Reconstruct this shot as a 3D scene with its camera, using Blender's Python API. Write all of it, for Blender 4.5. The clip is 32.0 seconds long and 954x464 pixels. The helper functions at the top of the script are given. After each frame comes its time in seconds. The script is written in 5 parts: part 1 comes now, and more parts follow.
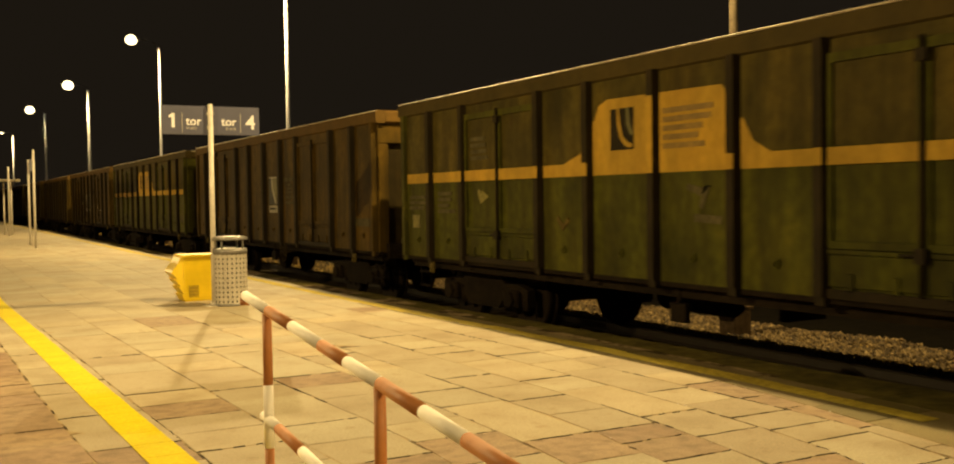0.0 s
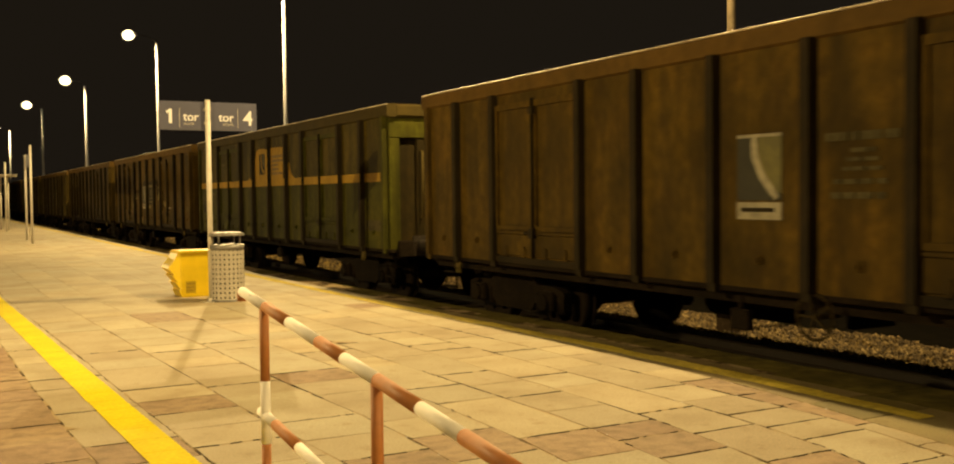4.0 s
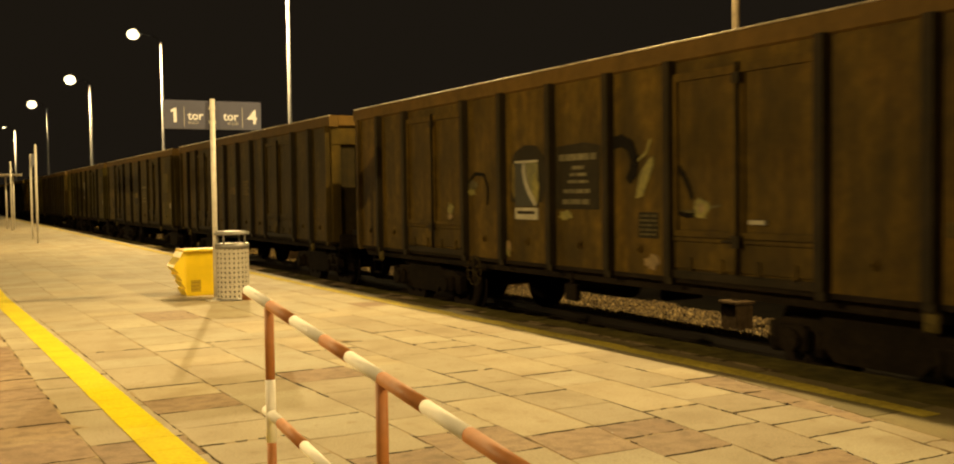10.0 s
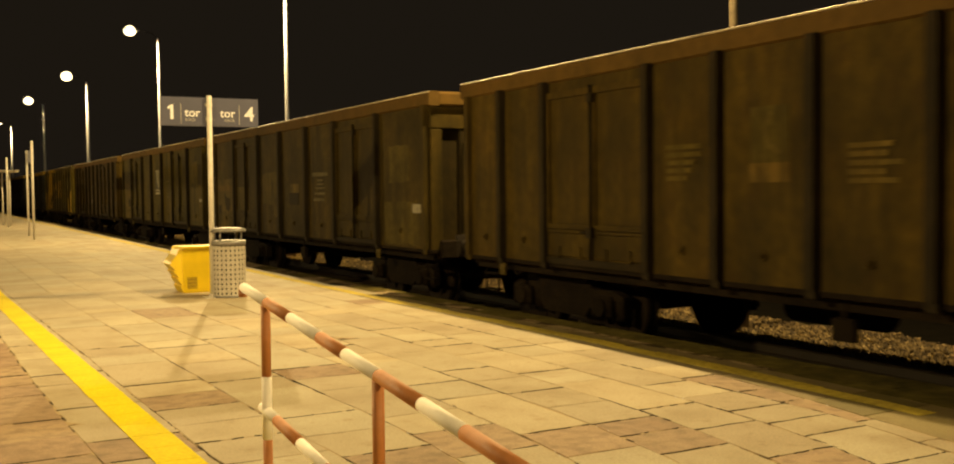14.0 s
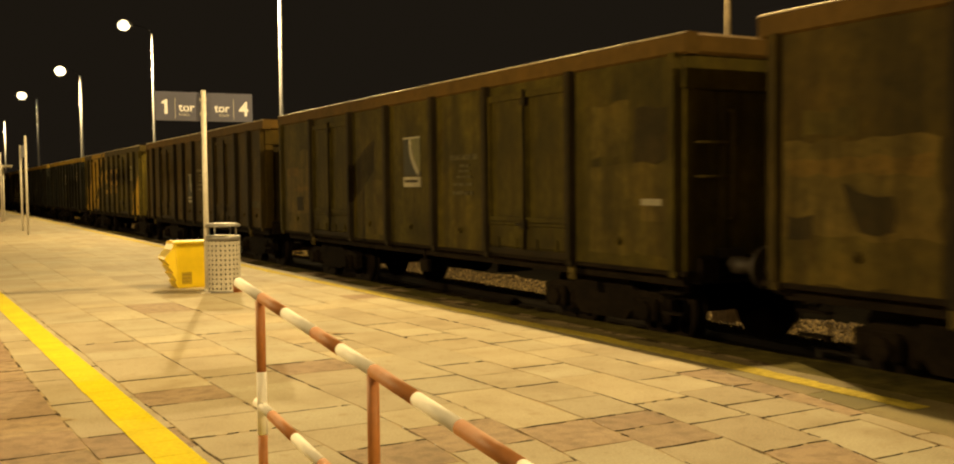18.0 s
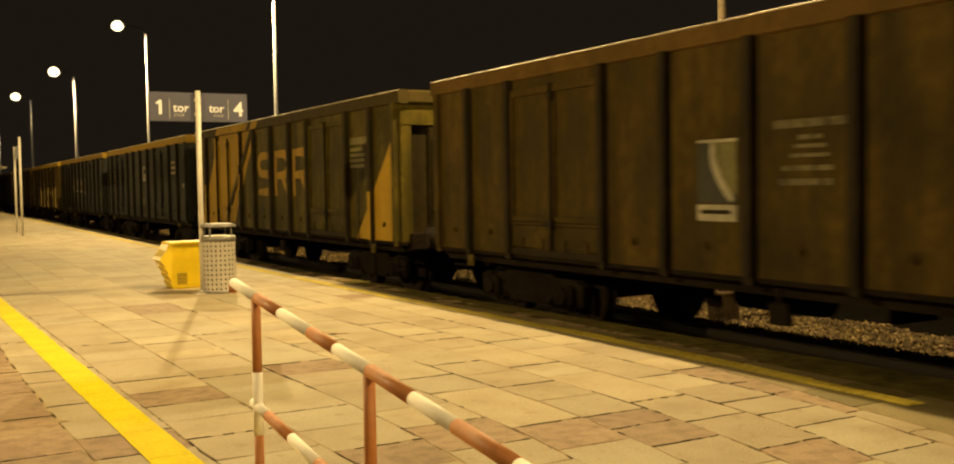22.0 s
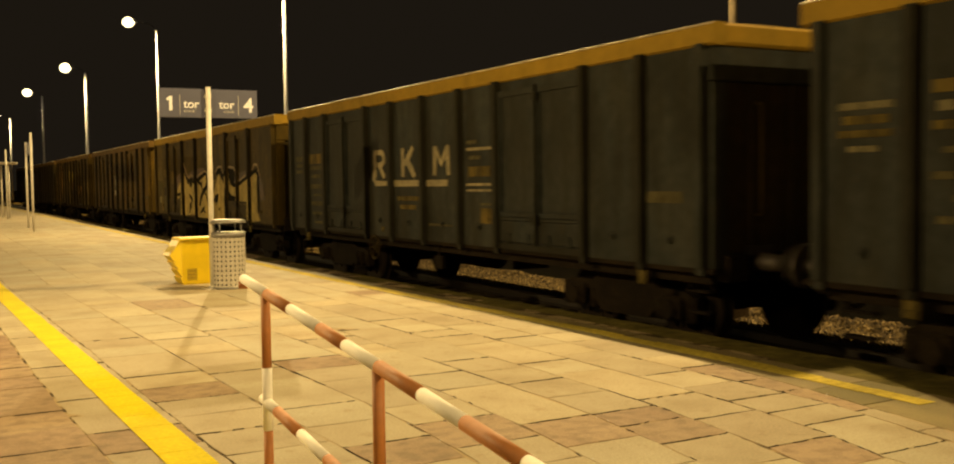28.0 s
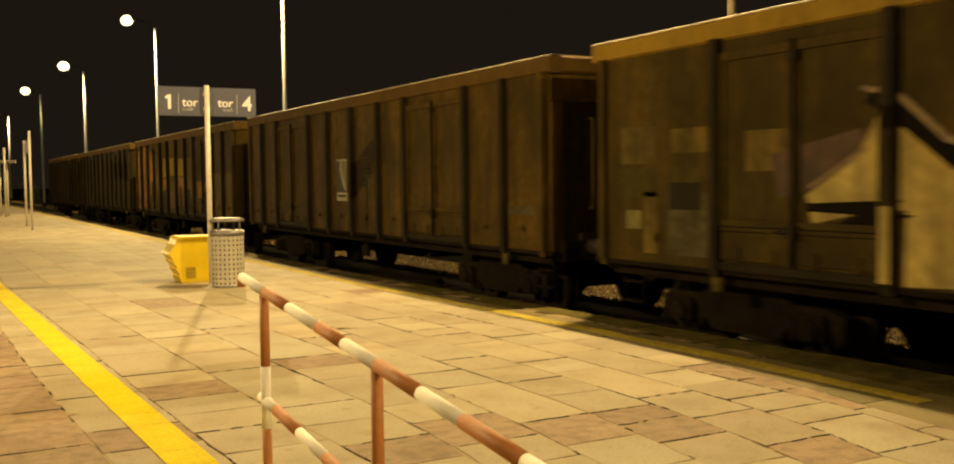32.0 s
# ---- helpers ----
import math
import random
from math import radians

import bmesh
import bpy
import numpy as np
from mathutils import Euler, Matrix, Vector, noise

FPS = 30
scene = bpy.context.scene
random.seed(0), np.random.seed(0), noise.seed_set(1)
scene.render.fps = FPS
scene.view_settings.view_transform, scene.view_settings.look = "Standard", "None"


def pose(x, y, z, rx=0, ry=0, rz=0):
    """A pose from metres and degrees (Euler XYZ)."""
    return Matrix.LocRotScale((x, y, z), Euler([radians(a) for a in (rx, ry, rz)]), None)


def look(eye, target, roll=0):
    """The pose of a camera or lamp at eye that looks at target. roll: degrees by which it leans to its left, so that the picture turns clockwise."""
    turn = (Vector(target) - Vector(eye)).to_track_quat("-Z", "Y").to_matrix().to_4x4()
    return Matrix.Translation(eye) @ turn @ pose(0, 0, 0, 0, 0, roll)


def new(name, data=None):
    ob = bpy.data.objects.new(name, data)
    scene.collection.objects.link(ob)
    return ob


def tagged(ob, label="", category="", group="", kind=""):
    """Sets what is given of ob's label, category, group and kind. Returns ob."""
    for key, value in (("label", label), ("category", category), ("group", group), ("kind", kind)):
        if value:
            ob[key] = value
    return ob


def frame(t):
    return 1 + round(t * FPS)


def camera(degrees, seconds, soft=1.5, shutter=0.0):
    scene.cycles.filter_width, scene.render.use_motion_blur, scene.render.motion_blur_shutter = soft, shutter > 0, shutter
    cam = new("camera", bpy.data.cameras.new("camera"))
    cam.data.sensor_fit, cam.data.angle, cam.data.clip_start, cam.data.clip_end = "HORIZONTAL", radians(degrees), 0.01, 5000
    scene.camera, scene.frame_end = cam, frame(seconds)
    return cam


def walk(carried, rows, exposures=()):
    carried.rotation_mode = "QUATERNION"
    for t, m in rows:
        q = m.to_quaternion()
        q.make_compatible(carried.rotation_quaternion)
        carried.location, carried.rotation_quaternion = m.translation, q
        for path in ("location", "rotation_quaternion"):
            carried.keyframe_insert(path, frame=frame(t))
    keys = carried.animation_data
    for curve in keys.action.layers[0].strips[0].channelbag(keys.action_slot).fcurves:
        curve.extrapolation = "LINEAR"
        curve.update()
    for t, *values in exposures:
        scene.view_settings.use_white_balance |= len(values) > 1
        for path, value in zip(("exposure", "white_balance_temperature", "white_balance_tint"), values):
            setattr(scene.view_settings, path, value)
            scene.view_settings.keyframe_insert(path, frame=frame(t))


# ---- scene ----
EYE = (0.0, 0.0, 1.5)
cam = camera(50.83, 32.0, soft=2.0, shutter=0.5)
# seconds, heading from the track's line, tilt down, lean, in degrees: held by hand on one spot
CAMERA_ROWS = [
    (0.0, 28.750, 1.934, 0.811), (0.5, 28.842, 1.973, 0.821), (1.0, 28.956, 2.017, 0.756), (1.5, 29.116, 2.070, 0.749),
    (2.0, 29.066, 2.108, 0.743), (2.5, 29.049, 2.095, 0.686), (3.0, 29.002, 2.130, 0.718), (3.5, 28.939, 2.134, 0.682),
    (5.5, 28.765, 2.145, 0.610), (6.0, 28.602, 2.161, 0.614), (6.5, 28.529, 2.160, 0.598), (7.0, 28.525, 2.141, 0.690),
    (7.5, 28.515, 2.188, 0.740), (8.0, 28.573, 2.224, 0.783), (8.5, 28.642, 2.243, 0.802), (9.0, 28.583, 2.234, 0.849),
    (9.5, 28.539, 2.257, 0.826), (10.0, 28.638, 2.225, 0.773), (10.5, 28.671, 2.264, 0.745), (11.0, 28.784, 2.286, 0.726),
    (11.5, 28.821, 2.304, 0.802), (12.0, 28.879, 2.294, 0.789), (12.5, 29.024, 2.272, 0.754), (13.0, 28.982, 2.286, 0.725),
    (13.5, 28.940, 2.329, 0.651), (14.0, 28.818, 2.351, 0.593), (14.5, 28.851, 2.460, 0.500), (16.5, 29.129, 2.553, 0.530),
    (17.0, 29.111, 2.574, 0.547), (17.5, 29.150, 2.604, 0.617), (18.0, 29.108, 2.648, 0.622), (18.5, 29.039, 2.659, 0.595),
    (19.0, 29.138, 2.679, 0.630), (19.5, 29.189, 2.696, 0.672), (20.0, 29.252, 2.729, 0.737), (20.5, 29.391, 2.681, 0.790),
    (21.0, 29.381, 2.679, 0.816), (21.5, 29.436, 2.679, 0.906), (22.0, 29.367, 2.702, 0.896), (22.5, 29.406, 2.745, 0.899),
    (23.0, 29.379, 2.733, 0.860), (23.5, 29.237, 2.739, 0.809), (24.0, 29.206, 2.713, 0.671), (24.5, 29.132, 2.689, 0.580),
    (25.0, 29.084, 2.745, 0.659), (25.5, 29.120, 2.788, 0.705), (27.5, 28.897, 2.876, 0.815), (28.0, 28.832, 2.881, 0.756),
    (28.5, 28.800, 2.880, 0.708), (29.0, 28.742, 2.868, 0.683), (29.5, 28.749, 2.932, 0.673), (30.0, 28.688, 2.915, 0.670),
    (30.5, 28.738, 2.951, 0.736), (31.0, 28.863, 2.931, 0.774), (31.5, 28.830, 2.966, 0.745), (32.0, 28.904, 2.962, 0.722),
]


def aim(heading, tilt, lean):
    a, b = radians(heading), radians(tilt)
    way = Vector((math.sin(a) * math.cos(b), math.cos(a) * math.cos(b), -math.sin(b)))
    return look(EYE, Vector(EYE) + way * 10, -lean)


walk(cam, [(t, aim(h, d, l)) for t, h, d, l in CAMERA_ROWS])
scene.view_settings.exposure = 2.0

# ---- night sky ----
world = bpy.data.worlds.new("night")
scene.world = world
world.use_nodes = True
wn = world.node_tree.nodes
wn["Background"].inputs["Color"].default_value = (0.0027, 0.002, 0.00125, 1)
wn["Background"].inputs["Strength"].default_value = 1.0

# ---- lamps: the row of masts beyond the track ----
LAMP_COLOUR = (1.0, 0.7, 0.285)
LAMP_WATTS = 1480
RAIL = -0.38          # rail head, below the platform's surface
TRACK_X = 8.25        # middle of the track
ARM = 1.22
# across, along, height of each mast
MASTS = [(10.5, -9.5, 8.2), (10.5, 11.2, 8.45), (10.5, 31.9, 9.25), (10.5, 52.05, 9.27), (10.5, 77.1, 9.65), (10.5, 106.8, 10.37), (10.5, 147.8, 10.78)]
# fill: an assumed weaker, lower row, out of view beyond the other track
FILL_MASTS = [(-5.4, -2.0, 4.7), (-5.4, 10.5, 4.7), (-5.4, 36.0, 4.7), (-5.4, 57.0, 4.7)]
FILL_WATTS = {-2.0: 115, 10.5: 690, 36.0: 520, 57.0: 380}
STRONG = {31.9: 1.2, -9.5: 1.3}


def lamp(x, y, top):
    d = bpy.data.lights.new("mast_light", "SPOT")
    d.energy, d.color, d.spot_size, d.spot_blend, d.shadow_soft_size = LAMP_WATTS * STRONG.get(y, 1.0) if x > 0 else FILL_WATTS[y], LAMP_COLOUR, radians(178), 0.3 if x > 0 else 0.1, 0.07
    ob = new("mast_light", d)
    ob.location = (x - math.copysign(ARM + 0.38, x), y, top + 0.06)
    return ob


for mast in MASTS + FILL_MASTS:
    lamp(*mast)


# ---- materials ----
def nodes_of(name):
    m = bpy.data.materials.new(name)
    m.use_nodes = True
    t = m.node_tree
    return m, t, t.nodes["Principled BSDF"]


def noise_node(t, scale, detail=4, stretch=None, rough=0.55):
    c = t.nodes.new("ShaderNodeTexCoord")
    n = t.nodes.new("ShaderNodeTexNoise")
    n.inputs["Scale"].default_value, n.inputs["Detail"].default_value, n.inputs["Roughness"].default_value = scale, detail, rough
    if stretch:
        mp = t.nodes.new("ShaderNodeMapping")
        mp.inputs["Scale"].default_value = stretch
        t.links.new(c.outputs["Object"], mp.inputs["Vector"])
        t.links.new(mp.outputs["Vector"], n.inputs["Vector"])
    else:
        t.links.new(c.outputs["Object"], n.inputs["Vector"])
    return n.outputs["Fac"]


def ramp(t, fac, stops):
    r = t.nodes.new("ShaderNodeValToRGB")
    r.color_ramp.elements[0].position, r.color_ramp.elements[0].color = stops[0][0], (*stops[0][1], 1)
    r.color_ramp.elements[1].position, r.color_ramp.elements[1].color = stops[-1][0], (*stops[-1][1], 1)
    for p, c in stops[1:-1]:
        e = r.color_ramp.elements.new(p)
        e.color = (*c, 1)
    t.links.new(fac, r.inputs["Fac"])
    return r.outputs["Color"]


def mix(t, kind, fac, a, b):
    n = t.nodes.new("ShaderNodeMix")
    n.data_type, n.blend_type = "RGBA", kind
    for sock, v in ((n.inputs[0], fac), (n.inputs[6], a), (n.inputs[7], b)):
        if hasattr(v, "is_linked") or hasattr(v, "links"):
            t.links.new(v, sock)
        elif isinstance(v, tuple):
            sock.default_value = (*v, 1)
        else:
            sock.default_value = v
    return n.outputs[2]


def bump(t, fac, strength, distance, bsdf):
    b = t.nodes.new("ShaderNodeBump")
    b.inputs["Strength"].default_value, b.inputs["Distance"].default_value = strength, distance
    t.links.new(fac, b.inputs["Height"])
    t.links.new(b.outputs["Normal"], bsdf.inputs["Normal"])


def scaled(c, k):
    return tuple(min(1, v * k) for v in c)


def plain(name, colour, rough=0.6, metal=0.0, grain=20.0, var=0.25, relief=0.15, stain=2.0, stretch=None):
    """A surface with grain and stains at two scales."""
    m, t, b = nodes_of(name)
    fine = ramp(t, noise_node(t, grain, 5), [(0.3, scaled(colour, 1 - var)), (0.7, scaled(colour, 1 + var * 0.6))])
    big = ramp(t, noise_node(t, stain, 3, stretch), [(0.35, (1 - var,) * 3), (0.65, (1.0, 1.0, 1.0))])
    t.links.new(mix(t, "MULTIPLY", 1.0, fine, big), b.inputs["Base Color"])
    b.inputs["Roughness"].default_value, b.inputs["Metallic"].default_value = rough, metal
    b.inputs["Specular IOR Level"].default_value = 0.5 if rough < 0.75 else 0.1
    if relief:
        bump(t, noise_node(t, grain * 2, 4), relief, 0.004, b)
    return m


def worn(name, colour, rust=(0.036, 0.021, 0.0035), dirt=(0.0125, 0.0092, 0.0024), rusty=0.5, rough=0.72, streaky=0.6, cloudy=1.0):
    """Wagon paint: streaks of dirt that run down, patches of rust, fine grain."""
    m, t, b = nodes_of(name)
    base = ramp(t, noise_node(t, 9.0, 5), [(0.3, scaled(colour, 1 - 0.25 * cloudy)), (0.7, scaled(colour, 1 + 0.2 * cloudy))])
    cloud = ramp(t, noise_node(t, 1.1, 6, None, 0.62), [(0.34, (0.66, 0.68, 0.7)), (0.5, (1.0, 1.0, 1.0)), (0.66, (1.3, 1.22, 1.1))])
    base = mix(t, "MULTIPLY", cloudy, base, cloud)
    streak = ramp(t, noise_node(t, 1.6, 5, (2.2, 2.2, 0.35)), [(0.36, (streaky,) * 3), (0.62, (0.0,) * 3)])
    c1 = mix(t, "MIX", streak, base, dirt)
    spots = ramp(t, noise_node(t, 2.3, 8, (1, 1, 0.7), 0.7), [(0.62 - 0.16 * rusty, (0.0,) * 3), (0.72 - 0.1 * rusty, (0.8,) * 3)])
    t.links.new(mix(t, "MIX", spots, c1, rust), b.inputs["Base Color"])
    b.inputs["Roughness"].default_value = rough
    b.inputs["Specular IOR Level"].default_value = 0.12
    bump(t, noise_node(t, 30, 5), 0.2, 0.004, b)
    return m


def glow(name, colour, strength):
    m, t, b = nodes_of(name)
    b.inputs["Base Color"].default_value = (0.8, 0.8, 0.8, 1)
    b.inputs["Emission Color"].default_value, b.inputs["Emission Strength"].default_value = (*colour, 1), strength
    return m


def mixed(a, b, k):
    return tuple(p + (q - p) * k for p, q in zip(a, b))


def slab_material(name, colour, lift=0.3, mottle=1.0):
    """Concrete slabs: each one its own tone, grain, blotches and dark pores."""
    m, t, b = nodes_of(name)
    info = t.nodes.new("ShaderNodeObjectInfo")
    geo = t.nodes.new("ShaderNodeNewGeometry")
    add = t.nodes.new("ShaderNodeMath")
    add.operation = "ADD"
    t.links.new(info.outputs["Random"], add.inputs[0])
    t.links.new(geo.outputs["Random Per Island"], add.inputs[1])
    fr = t.nodes.new("ShaderNodeMath")
    fr.operation = "FRACT"
    t.links.new(add.outputs[0], fr.inputs[0])
    tone = ramp(t, fr.outputs[0], [(0.0, mixed(colour, (0.28, 0.2, 0.11), 0.5)), (0.14, mixed(colour, (0.3, 0.22, 0.12), 0.35)), (0.3, mixed(colour, (0.36, 0.275, 0.15), 0.4)), (0.55, colour), (0.8, mixed(colour, (0.46, 0.36, 0.2), 0.5)), (1.0, scaled(colour, 1.12))])
    pos = t.nodes.new("ShaderNodeNewGeometry").outputs["Position"]

    def world_noise(scale, detail):
        n = t.nodes.new("ShaderNodeTexNoise")
        n.inputs["Scale"].default_value, n.inputs["Detail"].default_value = scale, detail
        t.links.new(pos, n.inputs["Vector"])
        return n.outputs["Fac"]
    blot = ramp(t, world_noise(1.7, 5), [(0.3, (0.78, 0.72, 0.63)), (0.46, (0.94, 0.91, 0.86)), (0.62, (1.03, 1.02, 1.0))])
    spots = ramp(t, world_noise(9, 7), [(0.3, scaled((0.86, 0.81, 0.74), mottle)), (0.42 if mottle == 1.0 else 0.56, (1.0, 1.0, 1.0))])
    blot = mix(t, "MULTIPLY", 1.0, blot, spots)
    grain = ramp(t, world_noise(70, 3), [(0.35, (0.82,) * 3), (0.65, (1.06,) * 3)])
    c = mix(t, "MULTIPLY", 1.0, mix(t, "MULTIPLY", 1.0, tone, blot), grain)
    t.links.new(c, b.inputs["Base Color"])
    b.inputs["Roughness"].default_value = 0.72
    bump(t, world_noise(45, 5), lift, 0.004, b)
    return m


def joint_material(name):
    """Joints: filled with pale sand in places, dark and open in others."""
    m, t, b = nodes_of(name)
    sand = ramp(t, noise_node(t, 2.6, 6, None, 0.65), [(0.4, (0.03, 0.02, 0.01)), (0.47, (0.12, 0.085, 0.042)), (0.53, (0.34, 0.26, 0.15))])
    t.links.new(sand, b.inputs["Base Color"])
    b.inputs["Roughness"].default_value, b.inputs["Specular IOR Level"].default_value = 0.95, 0.1
    bump(t, noise_node(t, 60, 4), 0.4, 0.004, b)
    return m


CONCRETE = slab_material("slab_concrete", (0.37, 0.331, 0.232))
DARK_SLAB = slab_material("dark_slab_concrete", (0.265, 0.178, 0.108), mottle=0.72)
MOSSY_SLAB = slab_material("mossy_slab_concrete", (0.13, 0.106, 0.024))
JOINT = joint_material("joint_grit")
EDGE_CONCRETE = plain("edge_concrete", (0.15, 0.122, 0.03), 0.9, grain=7, var=0.5, relief=0.4, stain=1.3)
YELLOW_LINE = plain("line_paint", (0.68, 0.56, 0.003), 0.78, grain=35, var=0.14, relief=0.2)
OLD_YELLOW = plain("worn_line_paint", (0.6, 0.47, 0.07), 0.8, grain=18, var=0.3, stain=1.2)
SOIL = plain("soil", (0.018, 0.014, 0.007), 0.95, grain=6, var=0.4, relief=0.4)
BALLAST = plain("ballast_stone", (0.185, 0.123, 0.024), 0.9, grain=14, var=0.45, relief=0.3)
RAIL_STEEL = plain("rail_steel", (0.022, 0.015, 0.009), 0.7, 0.2, grain=30)
SLEEPER = plain("sleeper_concrete", (0.05, 0.038, 0.022), 0.95)
# oil-dark stone, with the shade under the train put into its colour
SHADED_BED = plain("oily_shaded_ballast", (0.02, 0.015, 0.008), 0.95, grain=14, var=0.5, relief=0.4)
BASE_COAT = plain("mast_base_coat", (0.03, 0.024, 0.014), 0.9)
GALVANISED = plain("galvanised_steel", (0.66, 0.68, 0.76), 0.5, 0.2, grain=18, var=0.12)
LAMP_GLASS = glow("lamp_glass", (1.0, 0.8, 0.42), 1.1)
ARM_PAINT = plain("arm_paint", (0.02, 0.02, 0.02), 0.6)
DULL_POLE = plain("dull_pole_paint", (0.16, 0.12, 0.065), 0.7, grain=10, var=0.3)
FOOTING = plain("mast_footing", (0.075, 0.05, 0.025), 0.9, grain=12, var=0.4)
LAMP_BODY = plain("lamp_housing", (0.3, 0.3, 0.3), 0.5, 0.3)


# ---- mesh tools ----
class Shape:
    """Collects boxes, tubes and prisms into one mesh."""

    def __init__(self):
        self.v, self.f, self.smooth = [], [], []

    def add(self, verts, faces, smooth=False):
        n = len(self.v)
        self.v += [tuple(p) for p in verts]
        self.f += [tuple(i + n for i in fc) for fc in faces]
        self.smooth += [smooth] * len(faces)
        return self

    def box(self, x0, x1, y0, y1, z0, z1, b=0.0):
        """A box; b bevels all its edges by that much."""
        if not b:
            p = [(x, y, z) for x in (x0, x1) for y in (y0, y1) for z in (z0, z1)]
            return self.add(p, [(0, 1, 3, 2), (4, 6, 7, 5), (0, 4, 5, 1), (2, 3, 7, 6), (0, 2, 6, 4), (1, 5, 7, 3)])
        b = min(b, abs(x1 - x0) * 0.45, abs(y1 - y0) * 0.45, abs(z1 - z0) * 0.45)
        bm = bmesh.new()
        bmesh.ops.create_cube(bm, size=1)
        bmesh.ops.scale(bm, vec=(x1 - x0, y1 - y0, z1 - z0), verts=bm.verts)
        bmesh.ops.translate(bm, vec=((x0 + x1) / 2, (y0 + y1) / 2, (z0 + z1) / 2), verts=bm.verts)
        bmesh.ops.bevel(bm, geom=bm.edges[:], offset=b, segments=1, affect="EDGES")
        bm.verts.index_update()
        self.add([v.co[:] for v in bm.verts], [[v.index for v in fc.verts] for fc in bm.faces])
        bm.free()
        return self

    def tube(self, a, c, r, seg=12, r2=None, caps=True):
        a, c = Vector(a), Vector(c)
        q = (c - a).to_track_quat("Z", "Y").to_matrix()
        r2 = r if r2 is None else r2
        ring = [(math.cos(2 * math.pi * i / seg), math.sin(2 * math.pi * i / seg)) for i in range(seg)]
        p = [a + q @ Vector((r * u, r * w, 0)) for u, w in ring] + [c + q @ Vector((r2 * u, r2 * w, 0)) for u, w in ring]
        self.add(p, [(i, (i + 1) % seg, seg + (i + 1) % seg, seg + i) for i in range(seg)], True)
        if caps:
            n = len(self.v) - 2 * seg
            self.f += [tuple(n + i for i in reversed(range(seg))), tuple(n + seg + i for i in range(seg))]
            self.smooth += [False, False]
        return self

    def prism(self, poly, x0, x1, axis=0):
        """A polygon of (a, b) pushed from x0 to x1 along an axis: 0 gives (x, a, b), 1 gives (a, y, b), 2 gives (a, b, z)."""
        n = len(poly)
        place = [lambda k, a, b: (k, a, b), lambda k, a, b: (a, k, b), lambda k, a, b: (a, b, k)][axis]
        p = [place(x0, a, b) for a, b in poly] + [place(x1, a, b) for a, b in poly]
        return self.add(p, [tuple(range(n)), tuple(reversed(range(n, 2 * n)))] + [(i, i + n, (i + 1) % n + n, (i + 1) % n) for i in range(n)])

    def path(self, pts, r, seg=10):
        """A round bar along points."""
        for a, c in zip(pts, pts[1:]):
            self.tube(a, c, r, seg)
        return self

    def data(self, name, material):
        m = bpy.data.meshes.new(name)
        m.from_pydata(self.v, [], self.f)
        m.polygons.foreach_set("use_smooth", self.smooth)
        bm = bmesh.new()
        bm.from_mesh(m)
        bmesh.ops.recalc_face_normals(bm, faces=bm.faces)
        bm.to_mesh(m)
        bm.free()
        m.materials.append(material)
        return m


def part(name, shape, material, parent, label="", at=None):
    """One mesh under a thing or a part; shape may be a mesh that is shared."""
    ob = new(name, shape if isinstance(shape, bpy.types.Mesh) else shape.data(name, material))
    ob.parent = parent
    if at is not None:
        ob.matrix_basis = at
    return tagged(ob, label)


def thing(name, label, category, at=None, group=""):
    ob = new(name)
    ob.empty_display_size = 0.2
    if at is not None:
        ob.matrix_basis = at
    return tagged(ob, label, category, group)


def structure(name, shape, material, label="", category=""):
    ob = new(name, shape.data(name, material))
    return tagged(ob, label, category, kind="structure")


def letters(text, size, material, parent, at, name="lettering", label="", deep=0.002, bold=0.0):
    """Letters of the built-in font, as a mesh; they stand in the x-z plane and face -y."""
    c = bpy.data.curves.new("letters", "FONT")
    c.body, c.size, c.extrude, c.offset, c.resolution_u, c.align_x = text, size, deep, bold, 3, "CENTER"
    tmp = bpy.data.objects.new("letters", c)
    scene.collection.objects.link(tmp)
    me = bpy.data.meshes.new_from_object(tmp.evaluated_get(bpy.context.evaluated_depsgraph_get()))
    bpy.data.objects.remove(tmp)
    me.materials.clear()
    me.materials.append(material)
    ob = new(name, me)
    ob.parent, ob.matrix_basis = parent, at @ pose(0, 0, 0, 90)
    return tagged(ob, label)


# ---- ground, track bed, platform ----
PLAT_LEFT, PLAT_EDGE = -0.7, 6.56
PLAT_NEAR, PLAT_FAR = -9.0, 160.0
ground = structure("ground", Shape().prism([(-1500, -4.0), (-1500, -0.78), (12.1, -0.78), (14.4, -2.7), (1500, -2.7), (1500, -4.0)], -1500, 1500, 1), SOIL, "dark bare soil beside the railway", "ground")
# bed below the wagons, coloured near black for the shade there
structure("track_bed_shaded", Shape().prism([(6.45, -0.78), (6.45, -0.6), (9.15, -0.6), (9.15, -0.78)], -40, 230, 1), SHADED_BED, "oily ballast under the rails, darkened for the train's shade", "track bed")
bed = Shape().prism([(9.15, -0.78), (9.15, -0.6), (11.6, -0.6), (12.0, -0.78)], -40, 230, 1)
bed.prism([(-5.0, -0.78), (-4.7, -0.6), (-1.0, -0.6), (-0.72, -0.78)], -40, 230, 1)
structure("track_bed", bed, BALLAST, "pale crushed-stone bed under the railway track", "track bed")

